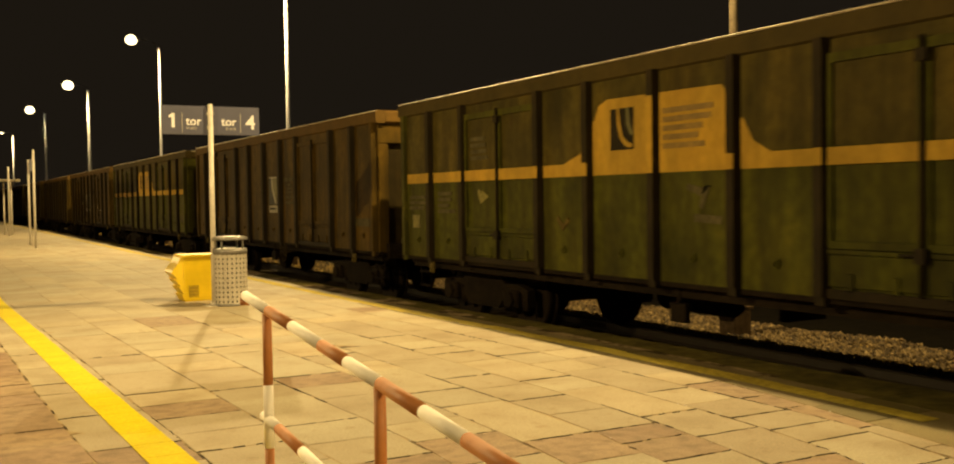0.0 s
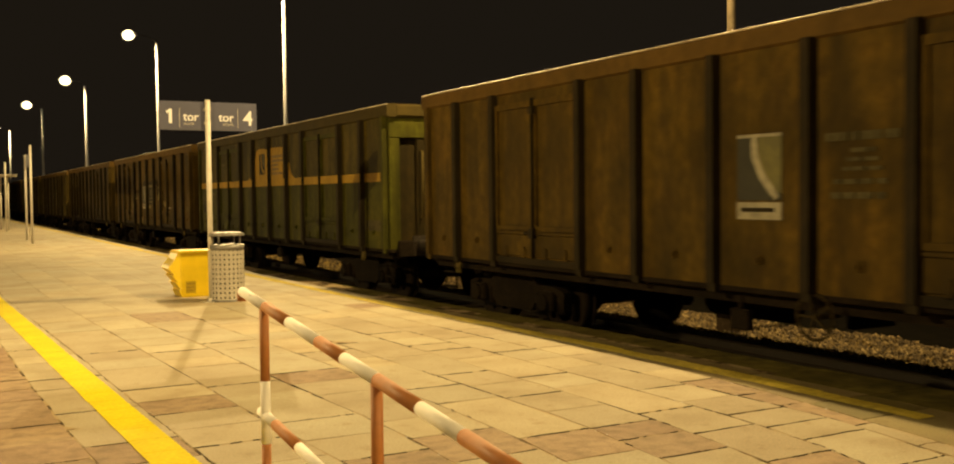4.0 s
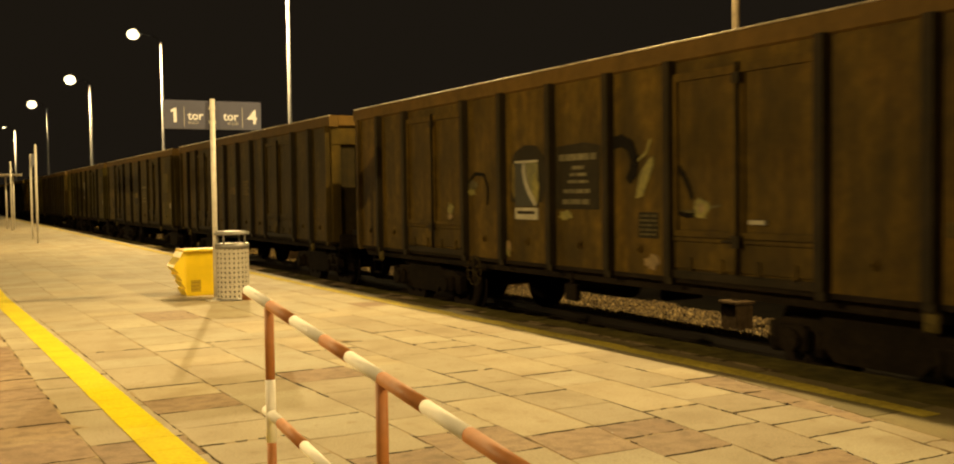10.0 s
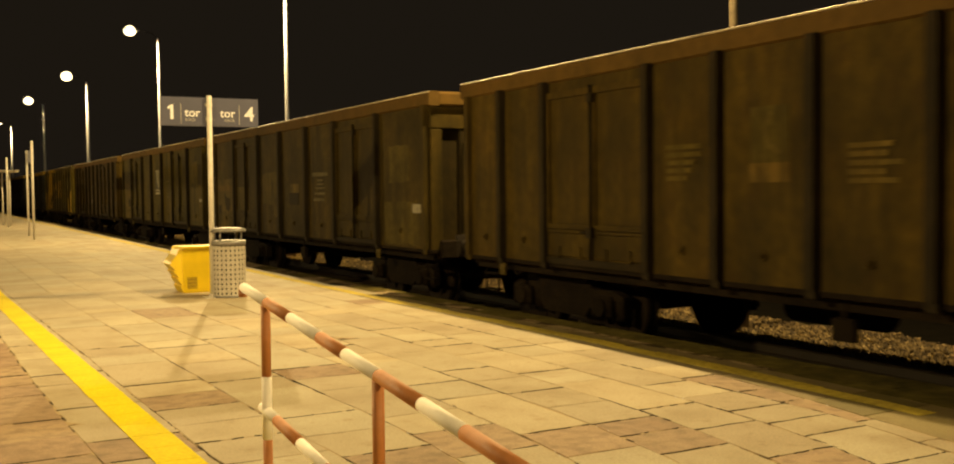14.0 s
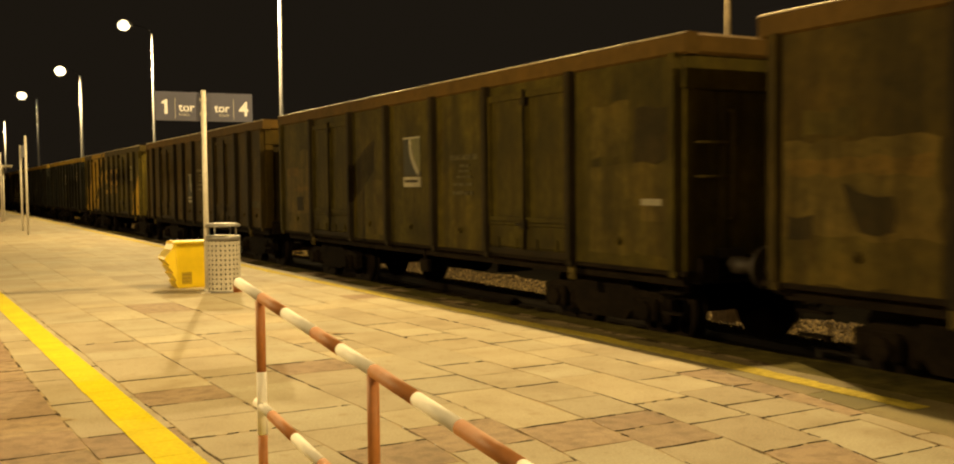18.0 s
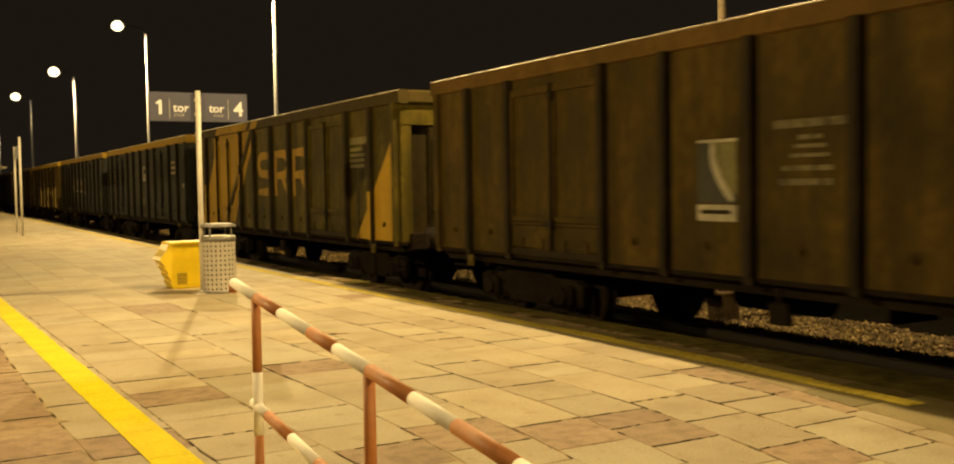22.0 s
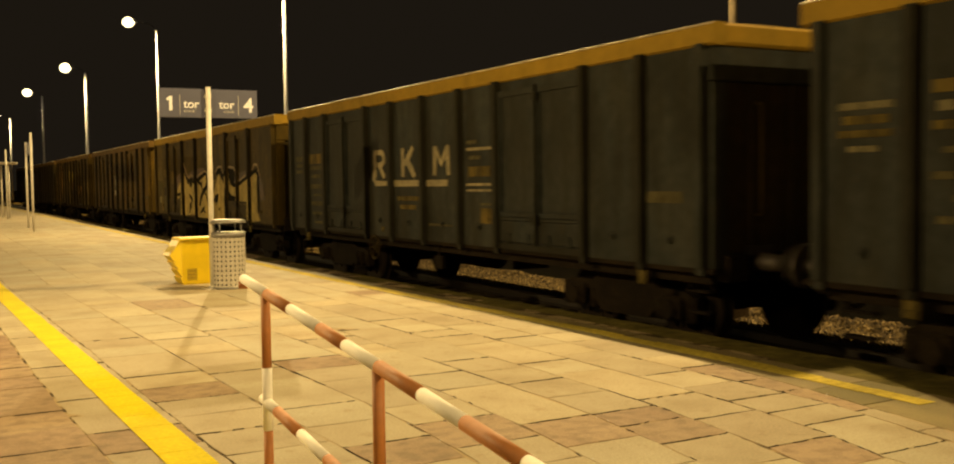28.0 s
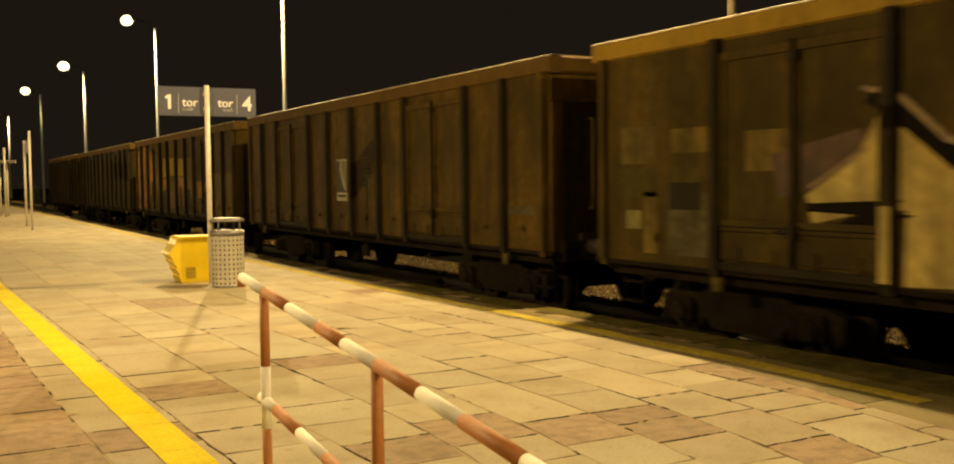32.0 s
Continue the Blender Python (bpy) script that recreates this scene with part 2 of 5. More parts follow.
plat = Shape().box(PLAT_LEFT, PLAT_EDGE - 0.42, PLAT_NEAR, PLAT_FAR, -0.78, -0.0015)
platform = structure("platform", plat, JOINT, "long railway platform paved with concrete slabs", "platform")
# rails and sleepers
for side, nm in ((-0.7535, "rail_near"), (0.7535, "rail_far")):
    x = TRACK_X + side
    prof = [(-0.036, 0), (0.036, 0), (0.036, -0.03), (0.009, -0.045), (0.009, -0.13), (0.07, -0.15), (0.07, -0.16), (-0.07, -0.16), (-0.07, -0.15), (-0.009, -0.13), (-0.009, -0.045), (-0.036, -0.03)]
    structure(nm, Shape().prism([(x + a, RAIL + b) for a, b in prof], -40, 230, 1), RAIL_STEEL, "steel running rail with rusty web", "rail")
track_1 = Shape()
for x in (-3.55, -2.05):
    track_1.box(x - 0.035, x + 0.035, -40, 230, RAIL - 0.16, RAIL)
structure("rail_other_track", track_1, RAIL_STEEL, "pair of rusty steel rails on the other track", "rail")
sl = Shape()
for i in range(150):
    yy = -6 + i * 0.6
    sl.prism([(TRACK_X - 1.25, RAIL - 0.34), (TRACK_X - 1.25, RAIL - 0.17), (TRACK_X + 1.25, RAIL - 0.17), (TRACK_X + 1.25, RAIL - 0.34)], yy, yy + 0.26, 1)
structure("sleepers", sl, SLEEPER, "concrete sleepers half buried in ballast", "sleepers")


def stones():
    """Loose ballast: thousands of small broken stones in one mesh."""
    rng = np.random.default_rng(3)
    n = 36000
    yy = np.concatenate([rng.uniform(4, 26, int(n * 0.8)), rng.uniform(26, 70, n - int(n * 0.8))])
    xx = rng.uniform(9.1, 12.0, n)
    heap = 0.05 * np.clip(np.sin(yy * 1.9 + xx) * np.sin(yy * 0.7 + 2 * xx) + 0.3 * np.sin(5 * yy), 0, 1) * np.clip(xx - 10.2, 0, 1)
    base = np.array([(1, 0, 0), (-1, 0, 0), (0, 1, 0), (0, -1, 0), (0, 0, 1), (0, 0, -1)], float)
    tri = np.array([(0, 2, 4), (2, 1, 4), (1, 3, 4), (3, 0, 4), (2, 0, 5), (1, 2, 5), (3, 1, 5), (0, 3, 5)])
    r = rng.uniform(0.018, 0.042, (n, 1, 1)) * rng.uniform(0.6, 1.35, (n, 6, 1))
    v = base[None] * r
    a = rng.uniform(0, 6.28, n)
    ca, sa = np.cos(a)[:, None], np.sin(a)[:, None]
    w = np.stack([v[..., 0] * ca - v[..., 2] * sa, v[..., 1] + 0.3 * v[..., 0], v[..., 0] * sa + v[..., 2] * ca], -1)
    w += np.stack([xx, yy, -0.59 - np.clip(xx - 11.6, 0, 1) * 0.45 + rng.uniform(-0.01, 0.03, n) + heap], -1)[:, None]
    f = tri[None] + 6 * np.arange(n)[:, None, None]
    me = bpy.data.meshes.new("ballast")
    me.from_pydata(w.reshape(-1, 3).tolist(), [], f.reshape(-1, 3).tolist())
    me.materials.append(STONE)
    ob = new("ballast", me)
    tagged(ob, "loose pale crushed stones between the rails", "ballast", kind="stuff")


STONE, st_, sb_ = nodes_of("ballast_stones")
sgeo = st_.nodes.new("ShaderNodeNewGeometry")
st_.links.new(ramp(st_, sgeo.outputs["Random Per Island"], [(0.0, (0.03, 0.019, 0.007)), (0.5, (0.085, 0.056, 0.018)), (0.85, (0.14, 0.096, 0.034)), (1.0, (0.26, 0.19, 0.085))]), sb_.inputs["Base Color"])
sb_.inputs["Roughness"].default_value = 0.9
stones()


# ---- masts with their lamps ----
def lamp_mast(x, y, top):
    ob = thing("lamp_mast", "tall galvanised lamp mast with a lit head on a short arm", "lamp mast", pose(x, y, 0, 0, 0, 0 if x > 0 else 180), "lamp masts beyond the track")
    # far poles are thickened by the width of their glare
    part("pole", Shape().tube((0, 0, -0.78), (0, 0, top), 0.12 if y > 70 else 0.075, 14, 0.1 if y > 70 else 0.05), DULL_POLE if y == 11.2 else GALVANISED, ob)
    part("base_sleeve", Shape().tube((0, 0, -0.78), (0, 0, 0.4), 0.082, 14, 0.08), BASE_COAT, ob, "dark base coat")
    part("footing", Shape().box(-0.17, 0.17, -0.17, 0.17, -0.78, -0.2, 0.02).box(-0.2, 0.2, -0.2, 0.2, -0.199, -0.14, 0.015), FOOTING, ob, "brown concrete footing")
    arm = Shape().path([(0, 0, top - 0.05), (-0.12, 0, top + 0.14), (-0.4, 0, top + 0.3), (-ARM + 0.25, 0, top + 0.36)], 0.016, 10)
    part("arm", arm, ARM_PAINT, ob)
    head = Shape().prism([(-ARM + 0.3, top + 0.32), (-ARM + 0.2, top + 0.47), (-ARM - 0.3, top + 0.49), (-ARM - 0.42, top + 0.36), (-ARM - 0.3, top + 0.32)], -0.16, 0.16, 1)
    h = part("lamp_head", head, LAMP_BODY, ob)
    bm = bmesh.new()
    bmesh.ops.create_uvsphere(bm, u_segments=20, v_segments=10, radius=0.5)
    # glass swollen mast by mast, so its shape includes the glare
    k = {52.05: 0.86, 77.1: 1.12, 106.8: 1.28, 147.8: 0.6}.get(y, 0.8)
    bmesh.ops.scale(bm, vec=(0.7 * k, 0.6 * k, 0.6 * k), verts=bm.verts)
    bmesh.ops.translate(bm, vec=(-ARM - 0.12, 0, top + 0.33 - 0.02 * k), verts=bm.verts)
    me = bpy.data.meshes.new("lens")
    bm.to_mesh(me)
    bm.free()
    me.materials.append(LAMP_GLASS)
    part("lens", me, None, h, "glowing lamp glass enlarged to the size of its glare")
    return ob


# the unseen fill row gets masts of the same build
for mast in MASTS + FILL_MASTS:
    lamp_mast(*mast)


# ---- wagons ----
HALF = 1.5             # half the width over the rim
LONG = 12.98           # length over the rim
TOP, RIM_LOW, SILL, FOOT = 3.405, 3.185, 0.96, 0.81    # heights over the rail
# posts and doors along the side, from the rear: the usual wagon, and the one with wide bays
NARROW = ((1.13, 2.2, 4.22, 5.29, 6.49, 7.69, 8.76, 10.78, 11.85), ((2.2, 4.22), (8.76, 10.78)))
WIDE = ((2.04, 4.04, 5.64, 7.34, 8.94, 10.94), ((2.04, 4.04), (8.94, 10.94)))
UNDER = plain("underframe_grime", (0.018, 0.012, 0.006), 0.9, grain=25, var=0.5)
WHEEL = plain("wheel_steel", (0.018, 0.012, 0.007), 0.8, 0.1, grain=25)
BUFFER = plain("buffer_steel", (0.05, 0.04, 0.03), 0.55, 0.4)
MID_MARK = plain("faded_white_marking", (0.1667, 0.1444, 0.0778), 0.75, grain=12, var=0.4)
PALE_MARK = plain("dull_marking", (0.0944, 0.0806, 0.0361), 0.75, grain=12, var=0.4)
WHEEL_PAINT = plain("hand_wheel_paint", (0.0444, 0.0311, 0.0100), 0.75)
INSIDE = worn("wagon_inside", (0.0333, 0.0222, 0.0156), rusty=0.9)
# pale colour that paints the lamps' bright line along the rims
LIT_EDGE = plain("lit_edge_steel", (0.5, 0.42, 0.3), 0.45, 0.3, grain=8, var=0.3)
WHEEL_R = 0.46


def shared(name, build, material):
    """A mesh that is built once and used again."""
    if (name, material.name) not in shared.kept:
        shared.kept[name, material.name] = build().data(name, material)
    return shared.kept[name, material.name]


shared.kept = {}


def pillar_shape():
    s = Shape().prism([(-0.075, 0), (-0.05, 0.085), (0.05, 0.085), (0.075, 0)], SILL + 0.03, RIM_LOW + 0.02, 2)
    s.v = [(-(b), a, c) for a, b, c in s.v]
    s.box(-0.06, 0.0, -0.055, 0.055, SILL - 0.05, SILL + 0.03)
    return s


def leaf_shape():
    """One leaf of a double door: thin sheet with a raised frame."""
    lo, hi = SILL + 0.45, RIM_LOW - 0.12
    s = Shape().box(-0.003, 0.0, -0.48, 0.48, lo, hi)
    s.box(-0.034, -0.001, -0.48, 0.48, lo, lo + 0.06).box(-0.034, -0.001, -0.48, 0.48, hi - 0.08, hi)
    s.box(-0.034, -0.001, -0.48, -0.42, lo + 0.06, hi - 0.08).box(-0.034, -0.001, 0.42, 0.48, lo + 0.06, hi - 0.08)
    return s


def flap_shape():
    """The drop flap under a double door, with its hinges."""
    s = Shape().box(-0.022, -0.001, -0.98, 0.98, SILL + 0.12, SILL + 0.4, 0.008)
    s.box(-0.036, -0.001, -0.98, 0.98, SILL + 0.405, SILL + 0.44)
    for y in (-0.7, -0.25, 0.25, 0.7):
        s.box(-0.04, -0.02, y - 0.03, y + 0.03, SILL + 0.08, SILL + 0.24, 0.006)
    return s


def hook_shape():
    """A lashing ring on a small plate."""
    s = Shape().box(-0.012, 0.0, -0.03, 0.03, -0.02, 0.04, 0.004)
    ring = [(-0.02, 0.03 * math.cos(a * math.pi / 5), -0.02 + 0.03 * math.sin(a * math.pi / 5)) for a in range(11)]
    return s.path(ring, 0.01, 6)


def latch_shape():
    s = Shape().tube((-0.055, 0, SILL + 0.1), (-0.055, 0, RIM_LOW - 0.1), 0.022, 8)
    s.tube((-0.06, -0.02, SILL + 0.42), (-0.06, 0.2, SILL + 0.42), 0.013, 8)
    s.box(-0.09, -0.02, -0.05, 0.05, SILL + 0.36, SILL + 0.48)
    s.box(-0.08, -0.02, -0.05, 0.05, RIM_LOW - 0.3, RIM_LOW - 0.2)
    return s


def side_frame_shape():
    """Cast side frame of a two-axle bogie."""
    s = Shape()
    out = [(-1.25, 0.36), (-1.25, 0.6), (-1.05, 0.66), (-0.62, 0.66), (-0.5, 0.8), (0.5, 0.8), (0.62, 0.66), (1.05, 0.66), (1.25, 0.6), (1.25, 0.36),
           (1.12, 0.36), (1.1, 0.55), (0.7, 0.55), (0.45, 0.3), (-0.45, 0.3), (-0.7, 0.55), (-1.1, 0.55), (-1.12, 0.36)]
    s.prism(out, -0.06, 0.06, 0)
    for a in (-0.9, 0.9):
        s.box(-0.13, 0.08, a - 0.17, a + 0.17, 0.34, 0.6, 0.03)
        s.tube((-0.18, a, WHEEL_R), (-0.1, a, WHEEL_R), 0.11, 14)
        for d in (-0.27, 0.27):
            s.tube((0, a + d, 0.32), (0, a + d, 0.56), 0.075, 10)
    return s


def wheelset_shape():
    """Two wheels on an axle, with a dished web and holes of the brake discs' bolts."""
    s = Shape().tube((-1.0, 0, 0), (1.0, 0, 0), 0.08, 12)
    for d in (-1, 1):
        x = d * 0.7535
        s.tube((x - 0.065, 0, 0), (x + 0.065, 0, 0), WHEEL_R, 32)
        s.tube((x - d * 0.1, 0, 0), (x - d * 0.065, 0, 0), WHEEL_R + 0.03, 32)
        s.tube((x + d * 0.064, 0, 0), (x + d * 0.1, 0, 0), 0.17, 20, 0.11)
        for k in range(6):
            a = k * math.pi / 3
            s.tube((x + d * 0.06, 0.28 * math.cos(a), 0.28 * math.sin(a)), (x + d * 0.085, 0.28 * math.cos(a), 0.28 * math.sin(a)), 0.035, 8)
    return s


def bogie(parent, y):
    b = part("bogie", shared("bogie_frame", lambda: Shape().box(-0.95, 0.95, -0.22, 0.22, 0.5, 0.78, 0.03).box(-0.95, -0.8, -1.1, 1.1, 0.62, 0.66).box(0.8, 0.95, -1.1, 1.1, 0.62, 0.66), UNDER), None, parent, "black two-axle bogie", pose(0, y, 0))
    for d, n in ((-1, 0), (1, 180)):
        part("side_frame", shared("side_frame", side_frame_shape, UNDER), None, b, at=pose(d * 1.02, 0, 0, 0, 0, n))
    for a in (-0.9, 0.9):
        part("wheelset", shared("wheelset", wheelset_shape, WHEEL), None, b, "pair of steel wheels on an axle", pose(0, a, WHEEL_R))
    return b


def wall_shape():
    """Side sheeting with a shallow pressed rib, from sill to rim; local x is outwards to -x."""
    return Shape().box(-0.03, 0.03, -LONG / 2 + 0.13, LONG / 2 - 0.13, SILL, RIM_LOW)


def rim_shape():
    s = Shape().prism([(-0.02, RIM_LOW), (-0.06, RIM_LOW + 0.02), (-0.06, TOP - 0.03), (-0.03, TOP), (0.1, TOP), (0.12, TOP - 0.02), (0.12, RIM_LOW)], -LONG / 2, LONG / 2, 1)
    return s


def sole_shape():
    s = Shape().box(-0.035, 0.09, -LONG / 2 + 0.02, LONG / 2 - 0.02, SILL - 0.03, SILL + 0.02)
    s.box(0.1, 0.2, -LONG / 2 + 0.2, LONG / 2 - 0.2, FOOT, SILL - 0.03)
    return s


def end_shape():
    s = Shape().box(-HALF + 0.09, HALF - 0.09, -0.025, 0.025, SILL, RIM_LOW)
    return s


def end_rib_shape():
    return Shape().box(-0.07, 0.07, -0.09, -0.026, SILL, RIM_LOW - 0.35, 0.015)


def end_frame_shape():
    """Band and stiles round the sunken end wall."""
    s = Shape().box(-HALF + 0.06, HALF - 0.06, -0.11, -0.026, RIM_LOW - 0.34, RIM_LOW - 0.003, 0.01)
    for d in (-1, 1):
        s.box(min(d * 1.24, d * 1.43), max(d * 1.24, d * 1.43), -0.105, -0.026, SILL, RIM_LOW - 0.344, 0.01)
    return s


def end_rim_shape():
    s = Shape().prism([(-0.06, RIM_LOW), (-0.1, RIM_LOW + 0.03), (-0.1, TOP - 0.03), (-0.06, TOP), (0.08, TOP), (0.08, RIM_LOW)], -HALF + 0.185, HALF - 0.185, 0)
    return s


def buffer_shape():
    return Shape().tube((0, 0, 0), (0, -0.36, 0), 0.1, 14, 0.085).tube((0, -0.36, 0), (0, -0.5, 0), 0.075, 12).tube((0, -0.5, 0), (0, -0.54, 0), 0.2, 18, 0.22).box(-0.17, 0.17, -0.02, 0.02, -0.17, 0.17)


def coupling_shape():
    s = Shape().box(-0.06, 0.06, -0.28, 0.1, -0.1, 0.1, 0.02)
    s.path([(0.04, -0.22, 0), (0.05, -0.36, -0.1), (0.05, -0.5, -0.05)], 0.025, 8).path([(-0.04, -0.22, 0), (-0.05, -0.36, -0.1), (-0.05, -0.5, -0.05)], 0.025, 8)
    return s


def hose_shape():
    pts = [(0.0, -0.05, 0.0), (0, -0.2, -0.03), (0, -0.34, -0.2), (0, -0.46, -0.26), (0, -0.55, -0.2)]
    return Shape().path(pts, 0.025, 8)


def ladder_shape():
    s = Shape()
    for yy in (-0.17, 0.17):
        s.tube((0, yy, 0.55), (0, yy, 1.0), 0.014, 6)
    for z in (0.58, 0.8):
        s.box(-0.06, 0.04, -0.17, 0.17, z - 0.012, z + 0.012)
    return s


def hand_wheel_shape():
    s = Shape()
    n, r = 20, 0.2
    ring = [(0, r * math.cos(2 * math.pi * i / n), r * math.sin(2 * math.pi * i / n)) for i in range(n + 1)]
    s.path(ring, 0.018, 6)
    for i in range(0, n, 4):
        s.tube((0, 0, 0), ring[i], 0.012, 6)
    s.tube((0.3, 0, 0), (-0.02, 0, 0), 0.025, 8)
    return s


def wagon(label, paint, rim_paint, post_paint, wheel_at=None, plan=NARROW, door_paint=None):
    """An open high-sided four-axle wagon, its middle at the origin on the rail head; -x faces the platform, +y is its rear."""
    w = thing("open_wagon", label, "freight wagon", group="wagons of the passing train")
    for d, n in ((-1, 0), (1, 180)):
        x = d * (HALF - 0.06)
        at = pose(x, 0, 0, 0, 0, n)
        wall = part("side_wall", shared("side_wall", wall_shape, paint), None, w, at=at)
        part("top_rim", shared("top_rim", rim_shape, rim_paint), None, w, at=at)
        # thin pale tube added as the rim's highlight
        part("rim_edge", shared("rim_edge", lambda: Shape().tube((-0.05, -LONG / 2 + 0.01, TOP - 0.012), (-0.05, LONG / 2 - 0.01, TOP - 0.012), 0.011, 8), LIT_EDGE), None, w, "pale strip standing for lamplight on the top edge", at)
        part("sole_bar", shared("sole_bar", sole_shape, UNDER), None, w, at=at)
        for u in plan[0]:
            part("pillar", shared("pillar", pillar_shape, post_paint), None, wall, at=pose(-0.03, (u - LONG / 2) * d, 0))
        ends = (0.2, *plan[0], LONG - 0.2)
        for a, c in zip(ends, ends[1:]):
            if d < 0 and (a, c) not in plan[1]:
                part("lashing_ring", shared("lashing_ring", hook_shape, paint), None, wall, at=pose(-0.03, LONG / 2 - (a + c) / 2, SILL + 0.3))
        for u in (0.2, LONG - 0.2):
            part("corner_post", shared("pillar", pillar_shape, paint), None, wall, at=pose(-0.005, u - LONG / 2, 0))
        for a, c in plan[1]:
            for v in (a + 0.53, c - 0.53):
                part("door_leaf", shared("door_leaf", leaf_shape, door_paint if door_paint and d < 0 and a < 5 else paint), None, w, at=at @ pose(-0.03, (v - LONG / 2) * d, 0))
            part("door_sill", shared("door_sill", lambda: Shape().box(-0.04, -0.004, -1.0, 1.0, SILL + 0.02, SILL + 0.1), post_paint), None, w, at=at @ pose(-0.03, ((a + c) / 2 - LONG / 2) * d, 0))
            part("drop_flap", shared("drop_flap", flap_shape, door_paint if door_paint and d < 0 and a < 5 else paint), None, w, at=at @ pose(-0.03, ((a + c) / 2 - LONG / 2) * d, 0))
            part("latch", shared("latch", latch_shape, post_paint), None, w, at=at @ pose(-0.03, ((a + c) / 2 - LONG / 2) * d, 0))
    for d, n in ((-1, 0), (1, 180)):
        at = pose(0, d * (LONG / 2 - 0.1), 0, 0, 0, n)
        inner = pose(0, d * (LONG / 2 - 0.18), 0, 0, 0, n)
        # end walls and ribs: darker colour holds the shade between the wagons
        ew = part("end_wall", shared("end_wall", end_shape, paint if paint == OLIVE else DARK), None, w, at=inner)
        part("end_frame", shared("end_frame", end_frame_shape, paint), None, w, at=inner)
        part("end_rim", shared("end_rim", end_rim_shape, rim_paint), None, w, at=at)
        for xx in (-0.85, -0.28, 0.28, 0.85):
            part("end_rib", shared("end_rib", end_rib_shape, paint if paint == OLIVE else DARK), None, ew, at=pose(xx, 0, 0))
        part("grab_rail", shared("grab_rail", lambda: Shape().path([(0, -0.1, 1.5), (0, -0.17, 1.52), (0, -0.17, 2.62), (0, -0.1, 2.64)], 0.014, 8), BRACKET), None, w, "pale upright grab rail", inner @ pose(-0.85 * (1 if d < 0 else -1), 0, 0))
        for z in (1.95, 2.3) if paint == OLIVE else ():
            part("rung", shared("rung", lambda: Shape().path([(-0.2, -0.1, 0), (-0.2, -0.16, 0), (0.2, -0.16, 0), (0.2, -0.1, 0)], 0.013, 8), BRACKET), None, w, at=inner @ pose(-1.1 * (1 if d < 0 else -1), 0, z))
        part("headstock", shared("headstock", lambda: Shape().box(-1.3, 1.3, -0.1, 0.1, SILL - 0.12, SILL + 0.16, 0.02), UNDER), None, w, at=at)
        for xx in (-0.875, 0.875):
            part("buffer", shared("buffer", buffer_shape, BUFFER), None, w, at=at @ pose(xx, -0.08, 1.03))
        part("coupling", shared("coupling", coupling_shape, BUFFER), None, w, at=at @ pose(0, -0.08, 1.0))
        part("brake_hose", shared("brake_hose", hose_shape, UNDER), None, w, at=at @ pose(0.3, -0.08, 0.85))
        for xx in (-1.25, 1.25):
            part("step", shared("step", ladder_shape, UNDER), None, w, at=at @ pose(xx, 0.35, -0.08))
        bogie(w, d * 4.5)
    for u in (plan[0][0], plan[0][-1]):
        part("rope_bracket", shared("rope_bracket", lambda: Shape().box(-0.03, 0.01, -0.07, 0.07, SILL - 0.21, SILL - 0.04, 0.012).box(-0.05, -0.03, -0.03, 0.03, SILL - 0.2, SILL - 0.13, 0.008), BRACKET), None, w, "pale lashing bracket", pose(-HALF + 0.03, LONG / 2 - u, 0))
    part("floor", shared("wagon_floor", lambda: Shape().box(-HALF + 0.15, HALF - 0.15, -LONG / 2 + 0.15, LONG / 2 - 0.15, SILL + 0.04, SILL + 0.12), INSIDE), None, w)
    beams = Shape().box(-0.16, 0.16, -LONG / 2 + 0.2, LONG / 2 - 0.2, SILL - 0.2, SILL + 0.03)
    for yy in (-3.2, -1.6, 0, 1.6, 3.2):
        beams.box(-HALF + 0.2, HALF - 0.2, yy - 0.06, yy + 0.06, SILL - 0.1, SILL + 0.03)
    part("underframe", shared("underframe", lambda: beams, UNDER), None, w)
    part("air_tank", shared("air_tank", lambda: Shape().tube((0.1, 0.5, 0.62), (0.1, 1.7, 0.62), 0.2, 16).box(0.05, 0.15, 0.7, 0.74, 0.62, 0.9).box(0.05, 0.15, 1.46, 1.5, 0.62, 0.9), UNDER), None, w)
    part("brake_rod", shared("brake_rod", lambda: Shape().tube((0.25, -3.4, 0.6), (0.25, 3.4, 0.6), 0.03, 8).box(-0.2, 0.4, -0.6, -0.5, 0.5, 0.85), UNDER), None, w)
    part("weighing_valve", shared("weighing_valve", lambda: Shape().box(-1.38, -1.3, -0.35, -0.1, 0.55, 0.75, 0.01).box(-1.36, -1.33, -0.24, -0.2, 0.7, 0.95), UNDER), None, w, "grimy changeover plate")
    if wheel_at is not None:
        part("hand_wheel", shared("hand_wheel", hand_wheel_shape, WHEEL_PAINT), None, w, "pale brake hand wheel", pose(-HALF + 0.02, LONG / 2 - wheel_at, 0.78))
    return w
